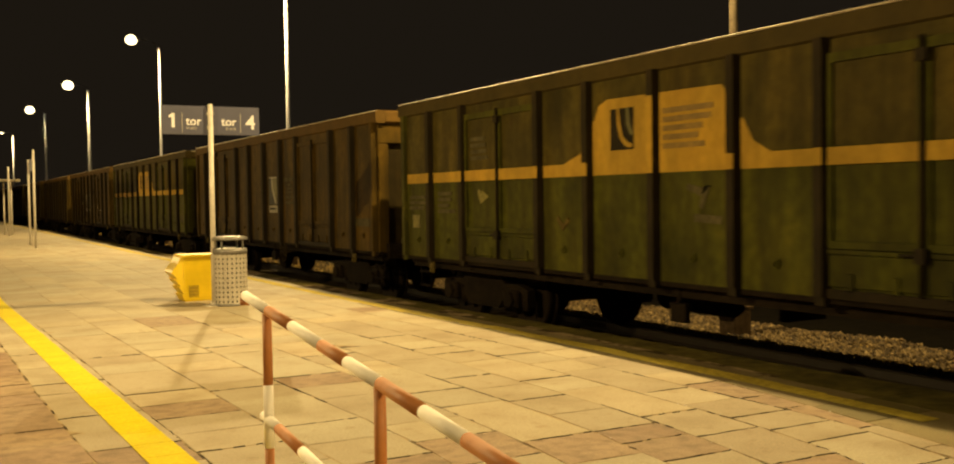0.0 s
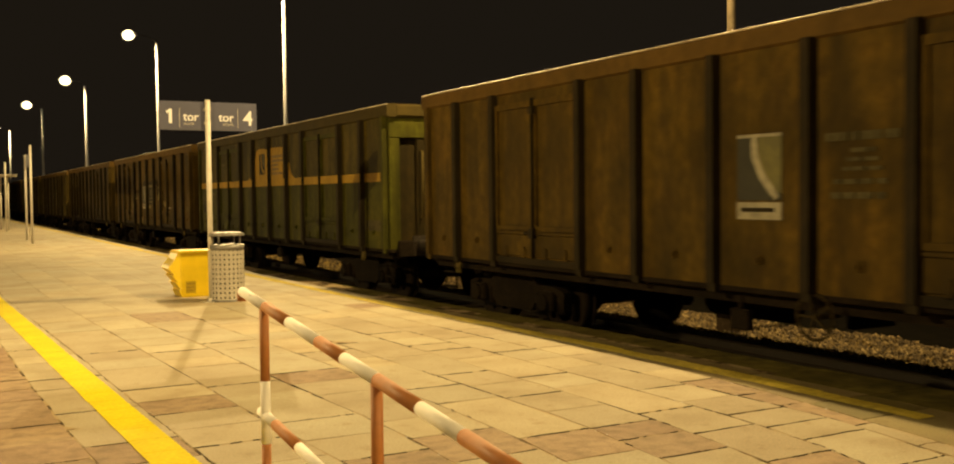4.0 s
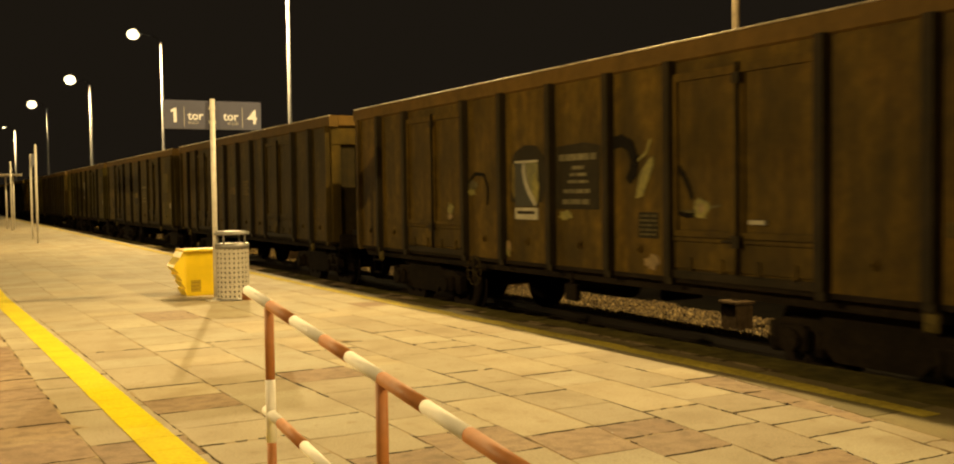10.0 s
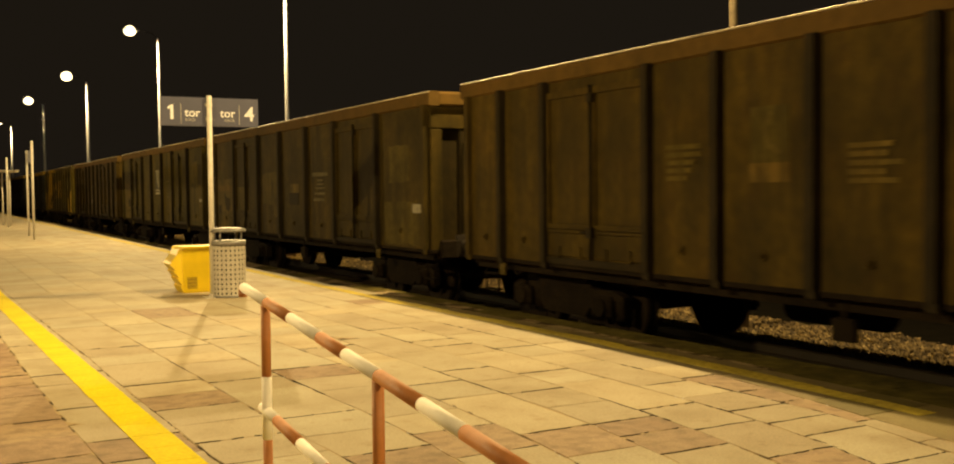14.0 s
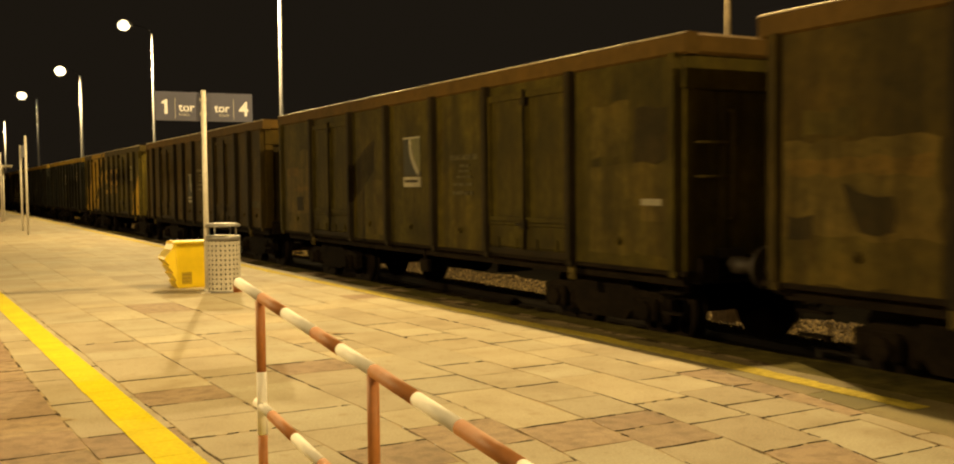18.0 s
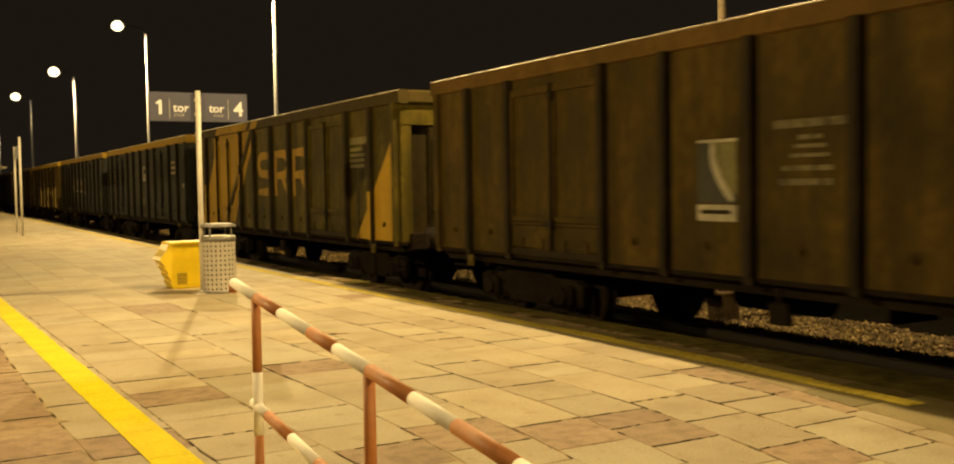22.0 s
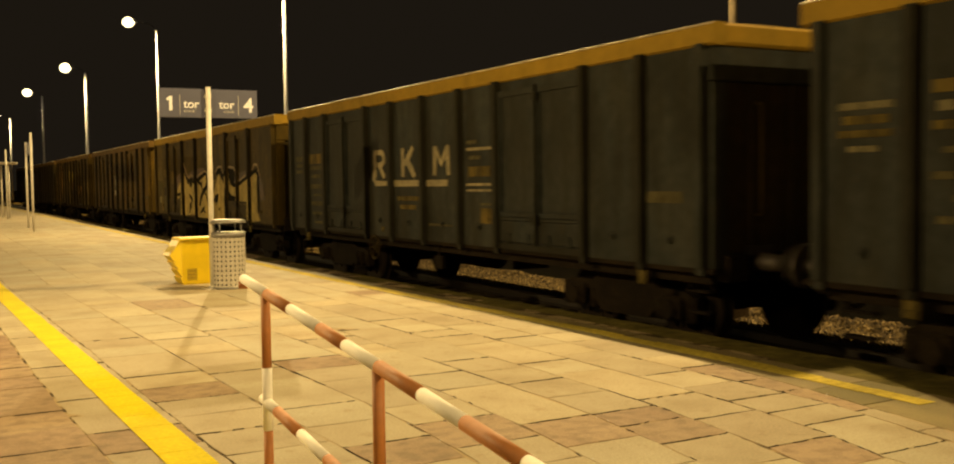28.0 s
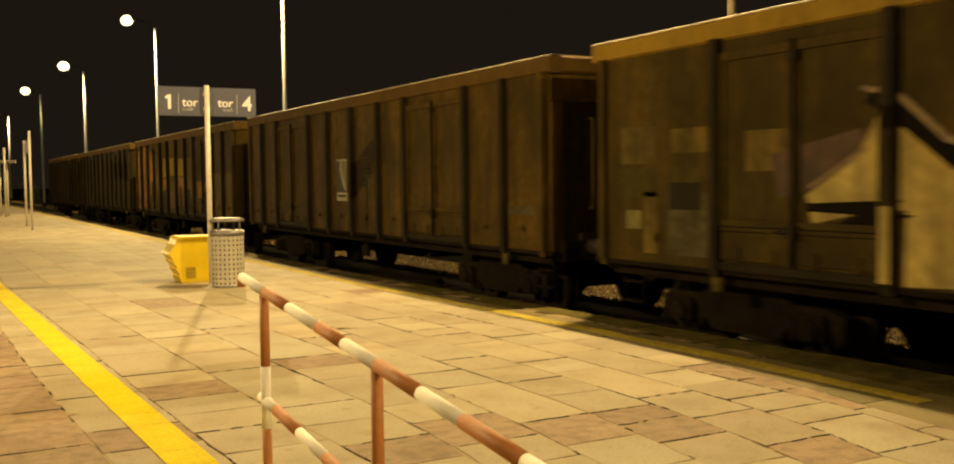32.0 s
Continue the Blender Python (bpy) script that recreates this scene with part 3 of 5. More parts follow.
# colours of the wagons' paint
BROWN = worn("brown_paint", (0.0855, 0.0526, 0.0055))
DARK_BROWN = worn("dark_brown_paint", (0.0647, 0.0424, 0.0047))
GREY_BROWN = worn("grey_brown_paint", (0.0574, 0.0400, 0.0060), rusty=0.3)
OLIVE = worn("olive_paint", (0.0670, 0.0522, 0.0064), rusty=0.3)
LIVERY_OLIVE = worn("livery_olive", (0.0958, 0.0747, 0.0091), rusty=0.1)
GREEN = worn("green_paint", (0.0660, 0.0660, 0.0058), rusty=0.0)
UPPER_GREEN = worn("grey_green_paint", (0.0730, 0.0568, 0.0091), rusty=0.1)
BLUE = worn("blue_grey_paint", (0.0294, 0.0325, 0.0294), rusty=0.1)
# own colour of the last wagons; on end walls it stands for shade
DARK = worn("dark_and_shaded_paint", (0.0346, 0.0239, 0.0053))
# post paints: grime, plus the posts' shaded sides darkened into the colour
POST = worn("grimy_shaded_post_paint", (0.0239, 0.0169, 0.0070), rusty=0.4)
POST_BLUE = worn("grimy_shaded_blue_post_paint", (0.0189, 0.0183, 0.0133), rusty=0.2)
POST_ORANGE = worn("grimy_shaded_orange_post_paint", (0.0347, 0.0253, 0.0072), rusty=0.3)
RIM_BROWN = worn("rim_brown", (0.1028, 0.0600, 0.0122), rusty=0.0, streaky=0.15, cloudy=0.5)
RIM_OCHRE = worn("rim_ochre", (0.2778, 0.1750, 0.0194), rusty=-0.2, streaky=0.12, cloudy=0.4)
RIM_GREEN = worn("rim_olive", (0.0556, 0.0406, 0.0094), rusty=0.1, streaky=0.15, cloudy=0.5)
BAND_YELLOW = worn("band_yellow", (0.4089, 0.2556, 0.0319), dirt=(0.200, 0.122, 0.019), rusty=-0.2, streaky=0.45, cloudy=0.6)
ORANGE = worn("orange_livery", (0.4222, 0.2667, 0.0222), dirt=(0.233, 0.139, 0.017), rusty=-0.25, cloudy=0.35, streaky=0.45)
PATCH_OCHRE = worn("ochre_patch", (0.1167, 0.0844, 0.0178), rusty=0.2)
PATCH_DIM = worn("dim_ochre_patch", (0.085, 0.064, 0.011), rusty=0.2)
PATCH_RUSTY = worn("dull_orange_patch", (0.15, 0.096, 0.018), rusty=0.2)
PATCH_RUST = worn("rust_patch", (0.2778, 0.1444, 0.0278), rusty=0.5)
PATCH_SMOKE = worn("smoky_patch", (0.036, 0.026, 0.007), rusty=0.1)
PATCH_LIME = worn("dull_lime_patch", (0.2889, 0.2278, 0.0278), rusty=0.3)
PATCH_DARK = worn("dark_patch", (0.0189, 0.0144, 0.0056), rusty=0.0)
CREAM = worn("cream_spray", (0.4333, 0.3389, 0.1111), dirt=(0.144, 0.100, 0.028), rusty=0.0)
BLACK_SPRAY = plain("black_spray", (0.009, 0.007, 0.004), 0.95)
RED_HAZE = plain("red_spray_haze", (0.0667, 0.0278, 0.0067), 0.7, grain=6, var=0.5)
OUTLINE = plain("pale_outline_spray", (0.2333, 0.1556, 0.0556), 0.65, var=0.4)
LIME = plain("lime_spray", (0.2000, 0.1722, 0.0250), 0.65, var=0.4)
LETTER_CREAM = plain("letter_cream", (0.2889, 0.2389, 0.1222), 0.7, grain=9, var=0.35)
FADED_INK = plain("faded_ink", (0.2444, 0.1500, 0.0222), 0.7, var=0.3)
LOGO_WHITE = plain("logo_white", (0.3333, 0.3056, 0.2111), 0.6, grain=14, var=0.3)
LOGO_DARK = plain("logo_dark", (0.0194, 0.0189, 0.0067), 0.7, grain=14, var=0.3)
LOGO_LIME = plain("logo_lime", (0.1167, 0.1056, 0.0194), 0.6, grain=14, var=0.3)
BRACKET = plain("bracket_paint", (0.1111, 0.0833, 0.0222), 0.8)
# place of each wagon's rear along the train, its paint, plan and look
TRAIN = [
    # first wagon stays out of view: added to keep light off the platform
    (-14.04, DARK_BROWN, RIM_BROWN, POST, NARROW, "dark brown open freight wagon with high ribbed steel sides"),
    (0.0, GREEN, RIM_GREEN, POST, NARROW, "green open freight wagon with yellow band and logo field"),
    (13.91, BROWN, RIM_BROWN, POST, NARROW, "brown open freight wagon with a white logo plate"),
    (28.2, GREEN, RIM_GREEN, POST, NARROW, "green open freight wagon with yellow band and logo field"),
    (42.0, BROWN, RIM_BROWN, POST, NARROW, "brown open freight wagon with small graffiti round a logo"),
    (56.23, DARK_BROWN, RIM_BROWN, POST, NARROW, "dark brown open freight wagon with faded markings"),
    (70.24, GREY_BROWN, RIM_BROWN, POST, WIDE, "grey-brown open freight wagon with painted-over patches"),
    (84.21, OLIVE, RIM_BROWN, POST, WIDE, "olive open freight wagon with white logo and ochre patches"),
    (98.25, DARK_BROWN, RIM_BROWN, POST, NARROW, "dark rusty brown open freight wagon with a white logo"),
    (112.36, LIVERY_OLIVE, RIM_GREEN, POST_ORANGE, NARROW, "dark olive freight wagon with orange diagonals and big letters"),
    (126.4, BLUE, RIM_OCHRE, POST_BLUE, NARROW, "dark blue-grey open freight wagon with small white markings"),
    (140.49, BLUE, RIM_OCHRE, POST_BLUE, NARROW, "dark blue-grey open freight wagon with three white letters"),
    (154.39, DARK_BROWN, RIM_OCHRE, POST, WIDE, "brown open freight wagon covered in cream and black graffiti"),
    (168.26, BROWN, RIM_BROWN, POST, NARROW, "brown open freight wagon with a small pale logo"),
    (182.4, DARK_BROWN, RIM_BROWN, POST, NARROW, "dark open freight wagon with rusty orange patches"),
    (196.4, DARK, RIM_BROWN, POST, NARROW, "dark open freight wagon with grimy sides"),
    (210.4, DARK, RIM_BROWN, POST, NARROW, "dark open freight wagon at the end of the train"),
]
HAND_WHEELS = {2: 7.75, 4: 4.45, 11: 4.5}
WAGONS = [wagon(lb, pt, rm, ps, HAND_WHEELS.get(i), pl, ORANGE if i == 9 else None) for i, (u, pt, rm, ps, pl, lb) in enumerate(TRAIN)]
W = dict(zip(range(-1, 16), WAGONS))

# ---- paint and markings on the platform side ----
SKIN = -(HALF - 0.06) - 0.03
UP = 0.13              # paint heights are given from this much over the rail


def decal(w, pts, material, name, label="", lift=0.006):
    """A painted field: a polygon of (distance from the rear, height over the rail) on the wagon's platform side."""
    s = Shape().prism([(LONG / 2 - u, z + UP) for u, z in pts], SKIN, SKIN - lift)
    return part(name, s, material, w, label)


def block(w, u0, u1, z0, z1, material, name="painted_patch", label="", lift=0.006):
    return decal(w, [(u0, z0), (u1, z0), (u1, z1), (u0, z1)], material, name, label, lift)


def stroke(w, pts, width, material, name="spray_stroke", lift=0.01):
    """A sprayed line along points: one ribbon, a little narrower at its ends."""
    v, f = [], []
    n = len(pts)
    for i, (u, z) in enumerate(pts):
        (a, b), (c, d) = pts[max(0, i - 1)], pts[min(n - 1, i + 1)]
        k = math.hypot(c - a, d - b)
        h = width / 2 * (0.8 if i in (0, n - 1) else 1.08)
        du, dz = -(d - b) / k * h, (c - a) / k * h
        for x in (SKIN, SKIN - lift):
            v += [(x, LONG / 2 - u - du, z + UP + dz), (x, LONG / 2 - u + du, z + UP - dz)]
    for i in range(n - 1):
        p, q = 4 * i, 4 * i + 4
        f += [(p, p + 1, q + 1, q), (p + 2, q + 2, q + 3, p + 3), (p, q, q + 2, p + 2), (p + 1, p + 3, q + 3, q + 1)]
    f += [(0, 2, 3, 1), (4 * n - 4, 4 * n - 3, 4 * n - 1, 4 * n - 2)]
    return part(name, Shape().add(v, f), material, w)


def text_rows(w, u0, u1, z0, z1, n, material, name="marking", seed=1):
    """Writing too small to read: bars."""
    rng = random.Random(seed)
    h = (z1 - z0) / n
    for i in range(n):
        b = u0 + (u1 - u0) * rng.uniform(0.55, 1.0)
        block(w, u0, b, z1 - (i + 0.62) * h, z1 - i * h, material, name, lift=0.012)


def word_row(w, u0, u1, z0, z1, material, rng, name="marking", lift=0.012):
    """One line of writing too small to read: bars as long as words, in one mesh."""
    s, a = Shape(), u0
    while a < u1 - 0.02:
        b = min(u1, a + rng.uniform(0.07, 0.24))
        s.prism([(LONG / 2 - u, z + UP) for u, z in ((a, z0), (b, z0), (b, z1), (a, z1))], SKIN, SKIN - lift)
        a = b + rng.uniform(0.018, 0.035)
    return part(name, s, material, w)


def owner_text(w, u0, u1, z0, z1, material, seed):
    """The owner's lines beside a logo: a long first line, short centred ones, longer ones below."""
    rng = random.Random(seed)
    wide, h = u1 - u0, z1 - z0
    for a, b, top, thick in ((0.0, 1.0, 0.0, 0.13), (0.36, 0.68, 0.24, 0.07), (0.3, 0.74, 0.38, 0.06), (0.24, 0.78, 0.52, 0.06), (0.12, 0.84, 0.7, 0.08), (0.08, 0.82, 0.9, 0.1)):
        word_row(w, u0 + wide * a, u0 + wide * b, z1 - h * (top + thick), z1 - h * top, material, rng)


def splat(w, u, z, ru, rz, material, seed, name="spray_blot", lift=0.0115):
    """A ragged blot of spray."""
    rng = random.Random(seed)
    pts = []
    for k in range(18):
        a, r = 2 * math.pi * k / 18, rng.uniform(0.6, 1.12)
        pts.append((u + ru * r * math.cos(a), z + rz * r * math.sin(a)))
    return decal(w, pts, material, name, lift=lift)


def u_logo(w, u0, z0, z1, wide, plate=True, ink=None, field=None):
    """A pale plain curve over a small plate."""
    ink = ink or LOGO_WHITE
    zp = z0 + (z1 - z0) * 0.24
    block(w, u0, u0 + wide, zp - 0.012, z1, field or LOGO_DARK, "logo_field", lift=0.008)
    drop = z1 - zp
    curve = [(u0 + wide * (0.4 + 0.5 * max(0.0, (k / 8 - 0.2) / 0.8) ** 1.7), z1 - 0.03 - (drop - 0.04) * k / 8) for k in range(9)]
    decal(w, [(a + wide * 0.08, b) for a, b in curve[:-1]] + [(u0 + wide, zp + 0.05), (u0 + wide, z1 - 0.02)], LOGO_LIME, "logo_shape", lift=0.0095)
    block(w, u0, u0 + wide, z1 - 0.03, z1, ink, "logo_shape", lift=0.012)
    stroke(w, curve, wide * 0.13, ink, "logo_shape", 0.0135)
    if plate:
        block(w, u0, u0 + wide, z0, zp - 0.03, LOGO_WHITE, "logo_plate", lift=0.012)
        block(w, u0 + wide * 0.1, u0 + wide * 0.85, z0 + 0.07, z0 + 0.11, POST, "logo_bar", lift=0.015)


for i in (0, 2):
    w = W[i]
    block(w, 0.2, LONG - 0.2, 2.15, RIM_LOW - UP, UPPER_GREEN, "upper_field", "dull grey-green upper paint", 0.004)
    block(w, 0.14, LONG - 0.14, 1.99, 2.14, BAND_YELLOW, "yellow_band", "dirty yellow band", 0.006)
    decal(w, [(4.75, 2.14), (5.1, 2.25), (5.22, 2.38), (5.2, 2.56), (5.4, 2.62), (5.48, 2.78), (5.65, 2.84), (7.5, 2.82), (7.62, 2.7), (7.65, 2.53), (7.8, 2.46), (7.93, 2.25), (8.15, 2.14)], BAND_YELLOW, "logo_field", "dirty yellow field with curved shoulders", 0.006)
    block(w, 5.71, 6.13, 2.26, 2.72, PATCH_DARK, "logo_plate", lift=0.009)
    stroke(w, [(5.85, 2.72), (5.86, 2.56), (5.91, 2.4), (6.0, 2.32), (6.1, 2.3)], 0.055, BAND_YELLOW, "logo_shape", 0.012)
    stroke(w, [(6.02, 2.72), (6.03, 2.55), (6.1, 2.42)], 0.06, LOGO_LIME, "logo_shape", 0.012)
    text_rows(w, 6.62, 7.45, 2.2, 2.66, 5, FADED_INK, seed=i)
    text_rows(w, 2.4, 2.9, 2.25, 2.6, 4, PALE_MARK, seed=5 + i)
    text_rows(w, 1.35, 1.95, 1.5, 1.85, 4, PALE_MARK, seed=9 + i)
    text_rows(w, 0.35, 1.0, 1.55, 1.8, 3, PALE_MARK, seed=19 + i)
stroke(W[0], [(2.62, 1.86), (2.7, 1.72), (2.84, 1.78), (2.72, 1.82)], 0.1, LIME)
stroke(W[0], [(4.6, 1.5), (4.72, 1.38), (4.85, 1.48)], 0.08, PATCH_OCHRE)
stroke(W[0], [(7.0, 1.84), (7.2, 1.78), (7.3, 1.84), (7.2, 1.62)], 0.08, PALE_MARK)
stroke(W[0], [(7.1, 1.52), (7.5, 1.5)], 0.1, PALE_MARK)
block(W[0], 0.45, 0.7, 1.3, 1.5, LIME, "tag")
block(W[2], 11.9, 12.6, 1.15, 1.33, PALE_MARK, "label_field")
block(W[2], 0.5, 0.95, 1.35, 1.65, PATCH_DARK, "dark_plate")

u_logo(W[1], 6.8, 1.49, 2.28, 0.56)
owner_text(W[1], 7.86, 8.61, 1.68, 2.24, PALE_MARK, 2)
block(W[1], 11.9, 12.7, 1.28, 1.42, PALE_MARK, "label_field")

w = W[3]
decal(w, [(5.48, 1.62), (5.46, 2.08), (5.6, 2.28), (5.85, 2.36), (6.12, 2.34), (6.3, 2.2), (6.34, 1.9), (6.26, 1.62)], PATCH_DARK, "spray_field", "black sprayed arch round the logo", 0.005)
splat(w, 5.56, 1.9, 0.07, 0.28, PATCH_OCHRE, 1, lift=0.0065)
u_logo(w, 5.6, 1.4, 2.16, 0.56)
splat(w, 6.1, 1.8, 0.08, 0.2, LIME, 2, lift=0.0125)
decal(w, [(6.56, 1.54), (6.58, 2.3), (7.2, 2.33), (7.5, 2.28), (7.48, 1.54)], PATCH_DARK, "spray_field", "dark field behind the lines of writing", 0.005)
owner_text(w, 6.66, 7.42, 1.6, 2.2, MID_MARK, 4)
splat(w, 6.79, 1.47, 0.15, 0.07, LIME, 3)
stroke(w, [(7.6, 2.2), (7.72, 2.28), (7.9, 2.31), (8.05, 2.25), (8.14, 2.1), (8.12, 1.95), (8.02, 1.86)], 0.13, BLACK_SPRAY)
decal(w, [(8.16, 1.67), (8.28, 1.69), (8.47, 2.02), (8.46, 2.12), (8.38, 2.08), (8.24, 1.93)], LIME, "spray_streak", lift=0.012)
stroke(w, [(8.15, 2.05), (8.35, 2.16), (8.42, 2.3)], 0.03, LIME)
block(w, 8.2, 8.54, 1.24, 1.52, PATCH_DARK, "label_field")
for k in range(5):
    word_row(w, 8.23, 8.52, 1.27 + 0.05 * k, 1.292 + 0.05 * k, PALE_MARK, random.Random(30 + k))
splat(w, 8.44, 0.98, 0.13, 0.09, OUTLINE, 5)
splat(w, 9.22, 1.57, 0.12, 0.12, LIME, 6)
splat(w, 9.22, 1.57, 0.06, 0.06, OUTLINE, 7, lift=0.014)
stroke(w, [(8.85, 1.54), (9.05, 1.53), (9.25, 1.56), (9.5, 1.6)], 0.026, PALE_MARK)
stroke(w, [(8.86, 2.0), (8.95, 1.9), (9.03, 1.78), (9.08, 1.66)], 0.06, BLACK_SPRAY)
stroke(w, [(8.86, 1.52), (9.0, 1.49), (9.12, 1.5)], 0.05, BLACK_SPRAY)
splat(w, 3.74, 1.52, 0.11, 0.1, LIME, 8)
splat(w, 3.72, 1.41, 0.09, 0.05, OUTLINE, 9)
splat(w, 4.44, 1.86, 0.17, 0.07, PALE_MARK, 10)
splat(w, 4.38, 1.76, 0.12, 0.05, LIME, 11)
stroke(w, [(4.3, 1.9), (4.5, 2.02), (4.75, 2.0), (4.86, 1.82), (4.84, 1.58)], 0.05, BLACK_SPRAY)
splat(w, 5.42, 1.02, 0.07, 0.13, OUTLINE, 12)
splat(w, 5.41, 0.95, 0.06, 0.06, LIME, 13, lift=0.013)
block(w, 11.96, 12.55, 1.36, 1.48, PATCH_OCHRE, "tag")
block(w, 9.9, 10.12, 1.42, 1.46, LOGO_WHITE, "latch_mark", lift=0.04)

w = W[4]
block(w, 5.72, 6.2, 1.98, 2.5, PATCH_DIM, "logo_field")
block(w, 5.7, 6.2, 1.8, 1.98, PATCH_RUSTY, "logo_plate")
stroke(w, [(5.98, 2.44), (5.9, 2.3), (5.95, 2.14), (6.1, 2.06)], 0.06, PATCH_OCHRE)
text_rows(w, 4.5, 5.1, 1.8, 2.2, 5, PATCH_DIM, seed=6)
text_rows(w, 6.85, 7.5, 1.75, 2.12, 5, PATCH_OCHRE, seed=7)


def ragged(w, u0, u1, z0, z1, material, seed, name="painted_over_patch", lift=0.0045):
    """A field of old paint with an uneven edge."""
    rng = random.Random(seed)
    pts = []
    for (a, c), (b, d) in (((u0, z0), (u1, z0)), ((u1, z0), (u1, z1)), ((u1, z1), (u0, z1)), ((u0, z1), (u0, z0))):
        n = max(2, round(math.hypot(b - a, d - c) / 0.16))
        pts += [(a + (b - a) * k / n + rng.uniform(-0.03, 0.03), c + (d - c) * k / n + rng.uniform(-0.03, 0.03)) for k in range(n)]
    return decal(w, pts, material, name, lift=lift)


# faded paint on the end bays of the two wagons with few posts
w = W[5]
ragged(w, 0.26, 1.9, 0.86, 1.3, PATCH_DIM, 31, "faded_field", 0.0037)
ragged(w, 0.3, 1.88, 1.28, 2.1, PATCH_OCHRE, 32, "ochre_field", 0.0047)
ragged(w, 0.36, 1.8, 1.8, 1.95, PATCH_RUSTY, 33, lift=0.0057)
ragged(w, 0.5, 1.1, 2.14, 2.36, PATCH_DIM, 34, lift=0.0057)
ragged(w, 0.34, 0.62, 1.22, 1.44, PATCH_SMOKE, 35, lift=0.0067)
decal(w, [(0.95, 1.74), (1.02, 1.72), (1.12, 1.66), (1.3, 1.62), (1.44, 1.63), (1.49, 1.5), (1.46, 1.34), (1.3, 1.3), (1.13, 1.33), (1.07, 1.45), (0.99, 1.62)], PATCH_SMOKE, "dark_blot", lift=0.009)
for u0, u1, z0, z1, k in ((2.15, 2.85, 1.2, 1.9, 36), (4.3, 5.4, 1.5, 2.2, 37), (11.2, 12.6, 0.9, 1.6, 38), (11.4, 12.2, 1.9, 2.5, 39)):
    ragged(w, u0, u1, z0, z1, PATCH_DIM, k)
w = W[6]
ragged(w, 0.42, 1.92, 0.86, 1.3, PATCH_DIM, 41, "faded_field", 0.0037)
ragged(w, 0.46, 1.9, 1.24, 2.12, PATCH_OCHRE, 42, "ochre_field", 0.0047)
ragged(w, 0.5, 1.16, 1.98, 2.15, PATCH_RUSTY, 43, lift=0.0057)
ragged(w, 1.2, 1.85, 2.16, 2.5, PATCH_DIM, 44, lift=0.0057)
ragged(w, 0.95, 1.86, 1.68, 1.76, PATCH_RUSTY, 45, lift=0.0057)
decal(w, [(1.1, 1.56), (1.46, 1.57), (1.48, 1.29), (1.12, 1.28)], PATCH_DARK, "dark_plate", lift=0.009)
ragged(w, 11.32, 12.02, 2.04, 2.64, PATCH_DIM, 46)
ragged(w, 11.3, 12.8, 0.98, 1.96, PATCH_DIM, 47, "faded_field", 0.0037)
ragged(w, 4.98, 5.5, 0.96, 1.88, PATCH_DIM, 48)
block(w, 12.26, 12.71, 1.35, 1.6, PATCH_OCHRE, "label_field", lift=0.009)
u_logo(W[6], 6.25, 1.74, 2.52, 0.6)
owner_text(W[6], 7.85, 8.67, 1.62, 2.19, PALE_MARK, 8)
ragged(W[6], 12.14, 12.8, 1.98, 2.55, PATCH_SMOKE, 49, lift=0.0085)
block(W[6], 12.24, 12.58, 1.52, 1.59, LOGO_WHITE, "label_field", lift=0.011)
block(W[5], 6.2, 6.8, 1.5, 1.74, PATCH_DARK, "painted_over_patch", lift=0.0085)
block(W[5], 6.25, 6.85, 1.75, 1.93, PATCH_OCHRE, "tag")
block(W[5], 5.2, 5.6, 1.22, 1.54, PATCH_OCHRE, "tag")
owner_text(W[5], 7.67, 8.5, 1.58, 2.14, MID_MARK, 14)
block(W[5], 5.13, 5.56, 1.23, 1.54, PATCH_OCHRE, "painted_over_patch", lift=0.0085)
block(W[5], 2.9, 3.2, 1.88, 2.15, PATCH_DARK, "painted_over_patch", lift=0.0095)
block(W[5], 12.3, 12.6, 1.41, 1.55, LOGO_WHITE, "label_field")

u_logo(W[7], 5.76, 1.36, 2.15, 0.54)
owner_text(W[7], 6.77, 7.57, 1.7, 2.28, MID_MARK, 10)
block(W[7], 8.83, 9.57, 1.08, 1.25, PALE_MARK, "label_field")
block(W[7], 11.9, 12.6, 1.3, 1.45, PALE_MARK, "label_field")

w = W[8]
decal(w, [(0.16, 0.83), (0.17, 1.1), (0.66, 1.13), (0.72, 1.42), (0.92, 1.5), (1.13, 1.64), (2.2, 3.055), (5.45, 3.055), (5.06, 2.66), (4.64, 2.26), (4.36, 1.9), (4.12, 1.58), (3.8, 1.05), (3.66, 0.83)], ORANGE, "orange_field", "worn orange diagonal field", 0.005)
stroke(w, [(5.04, 3.03), (4.7, 2.68), (4.2, 2.2), (3.55, 1.64), (3.15, 1.2), (2.88, 0.94)], 0.13, OLIVE, "dark_diagonal", 0.0385)
decal(w, [(3.88, 1.2), (4.18, 1.2), (4.18, 1.66)], OLIVE, "dark_field", "dark corner of the orange livery", 0.0375)
decal(w, [(3.7, 0.9), (4.2, 0.9), (4.2, 1.2), (3.88, 1.2)], OLIVE, "dark_field", lift=0.042)
decal(w, [(11.1, 0.83), (11.93, 1.72), (12.64, 2.5), (12.78, 2.64), (12.78, 0.83)], ORANGE, "orange_field", "worn orange triangle", 0.005)
block(w, 10.9, 11.7, 2.48, 2.6, LIME, "marking")
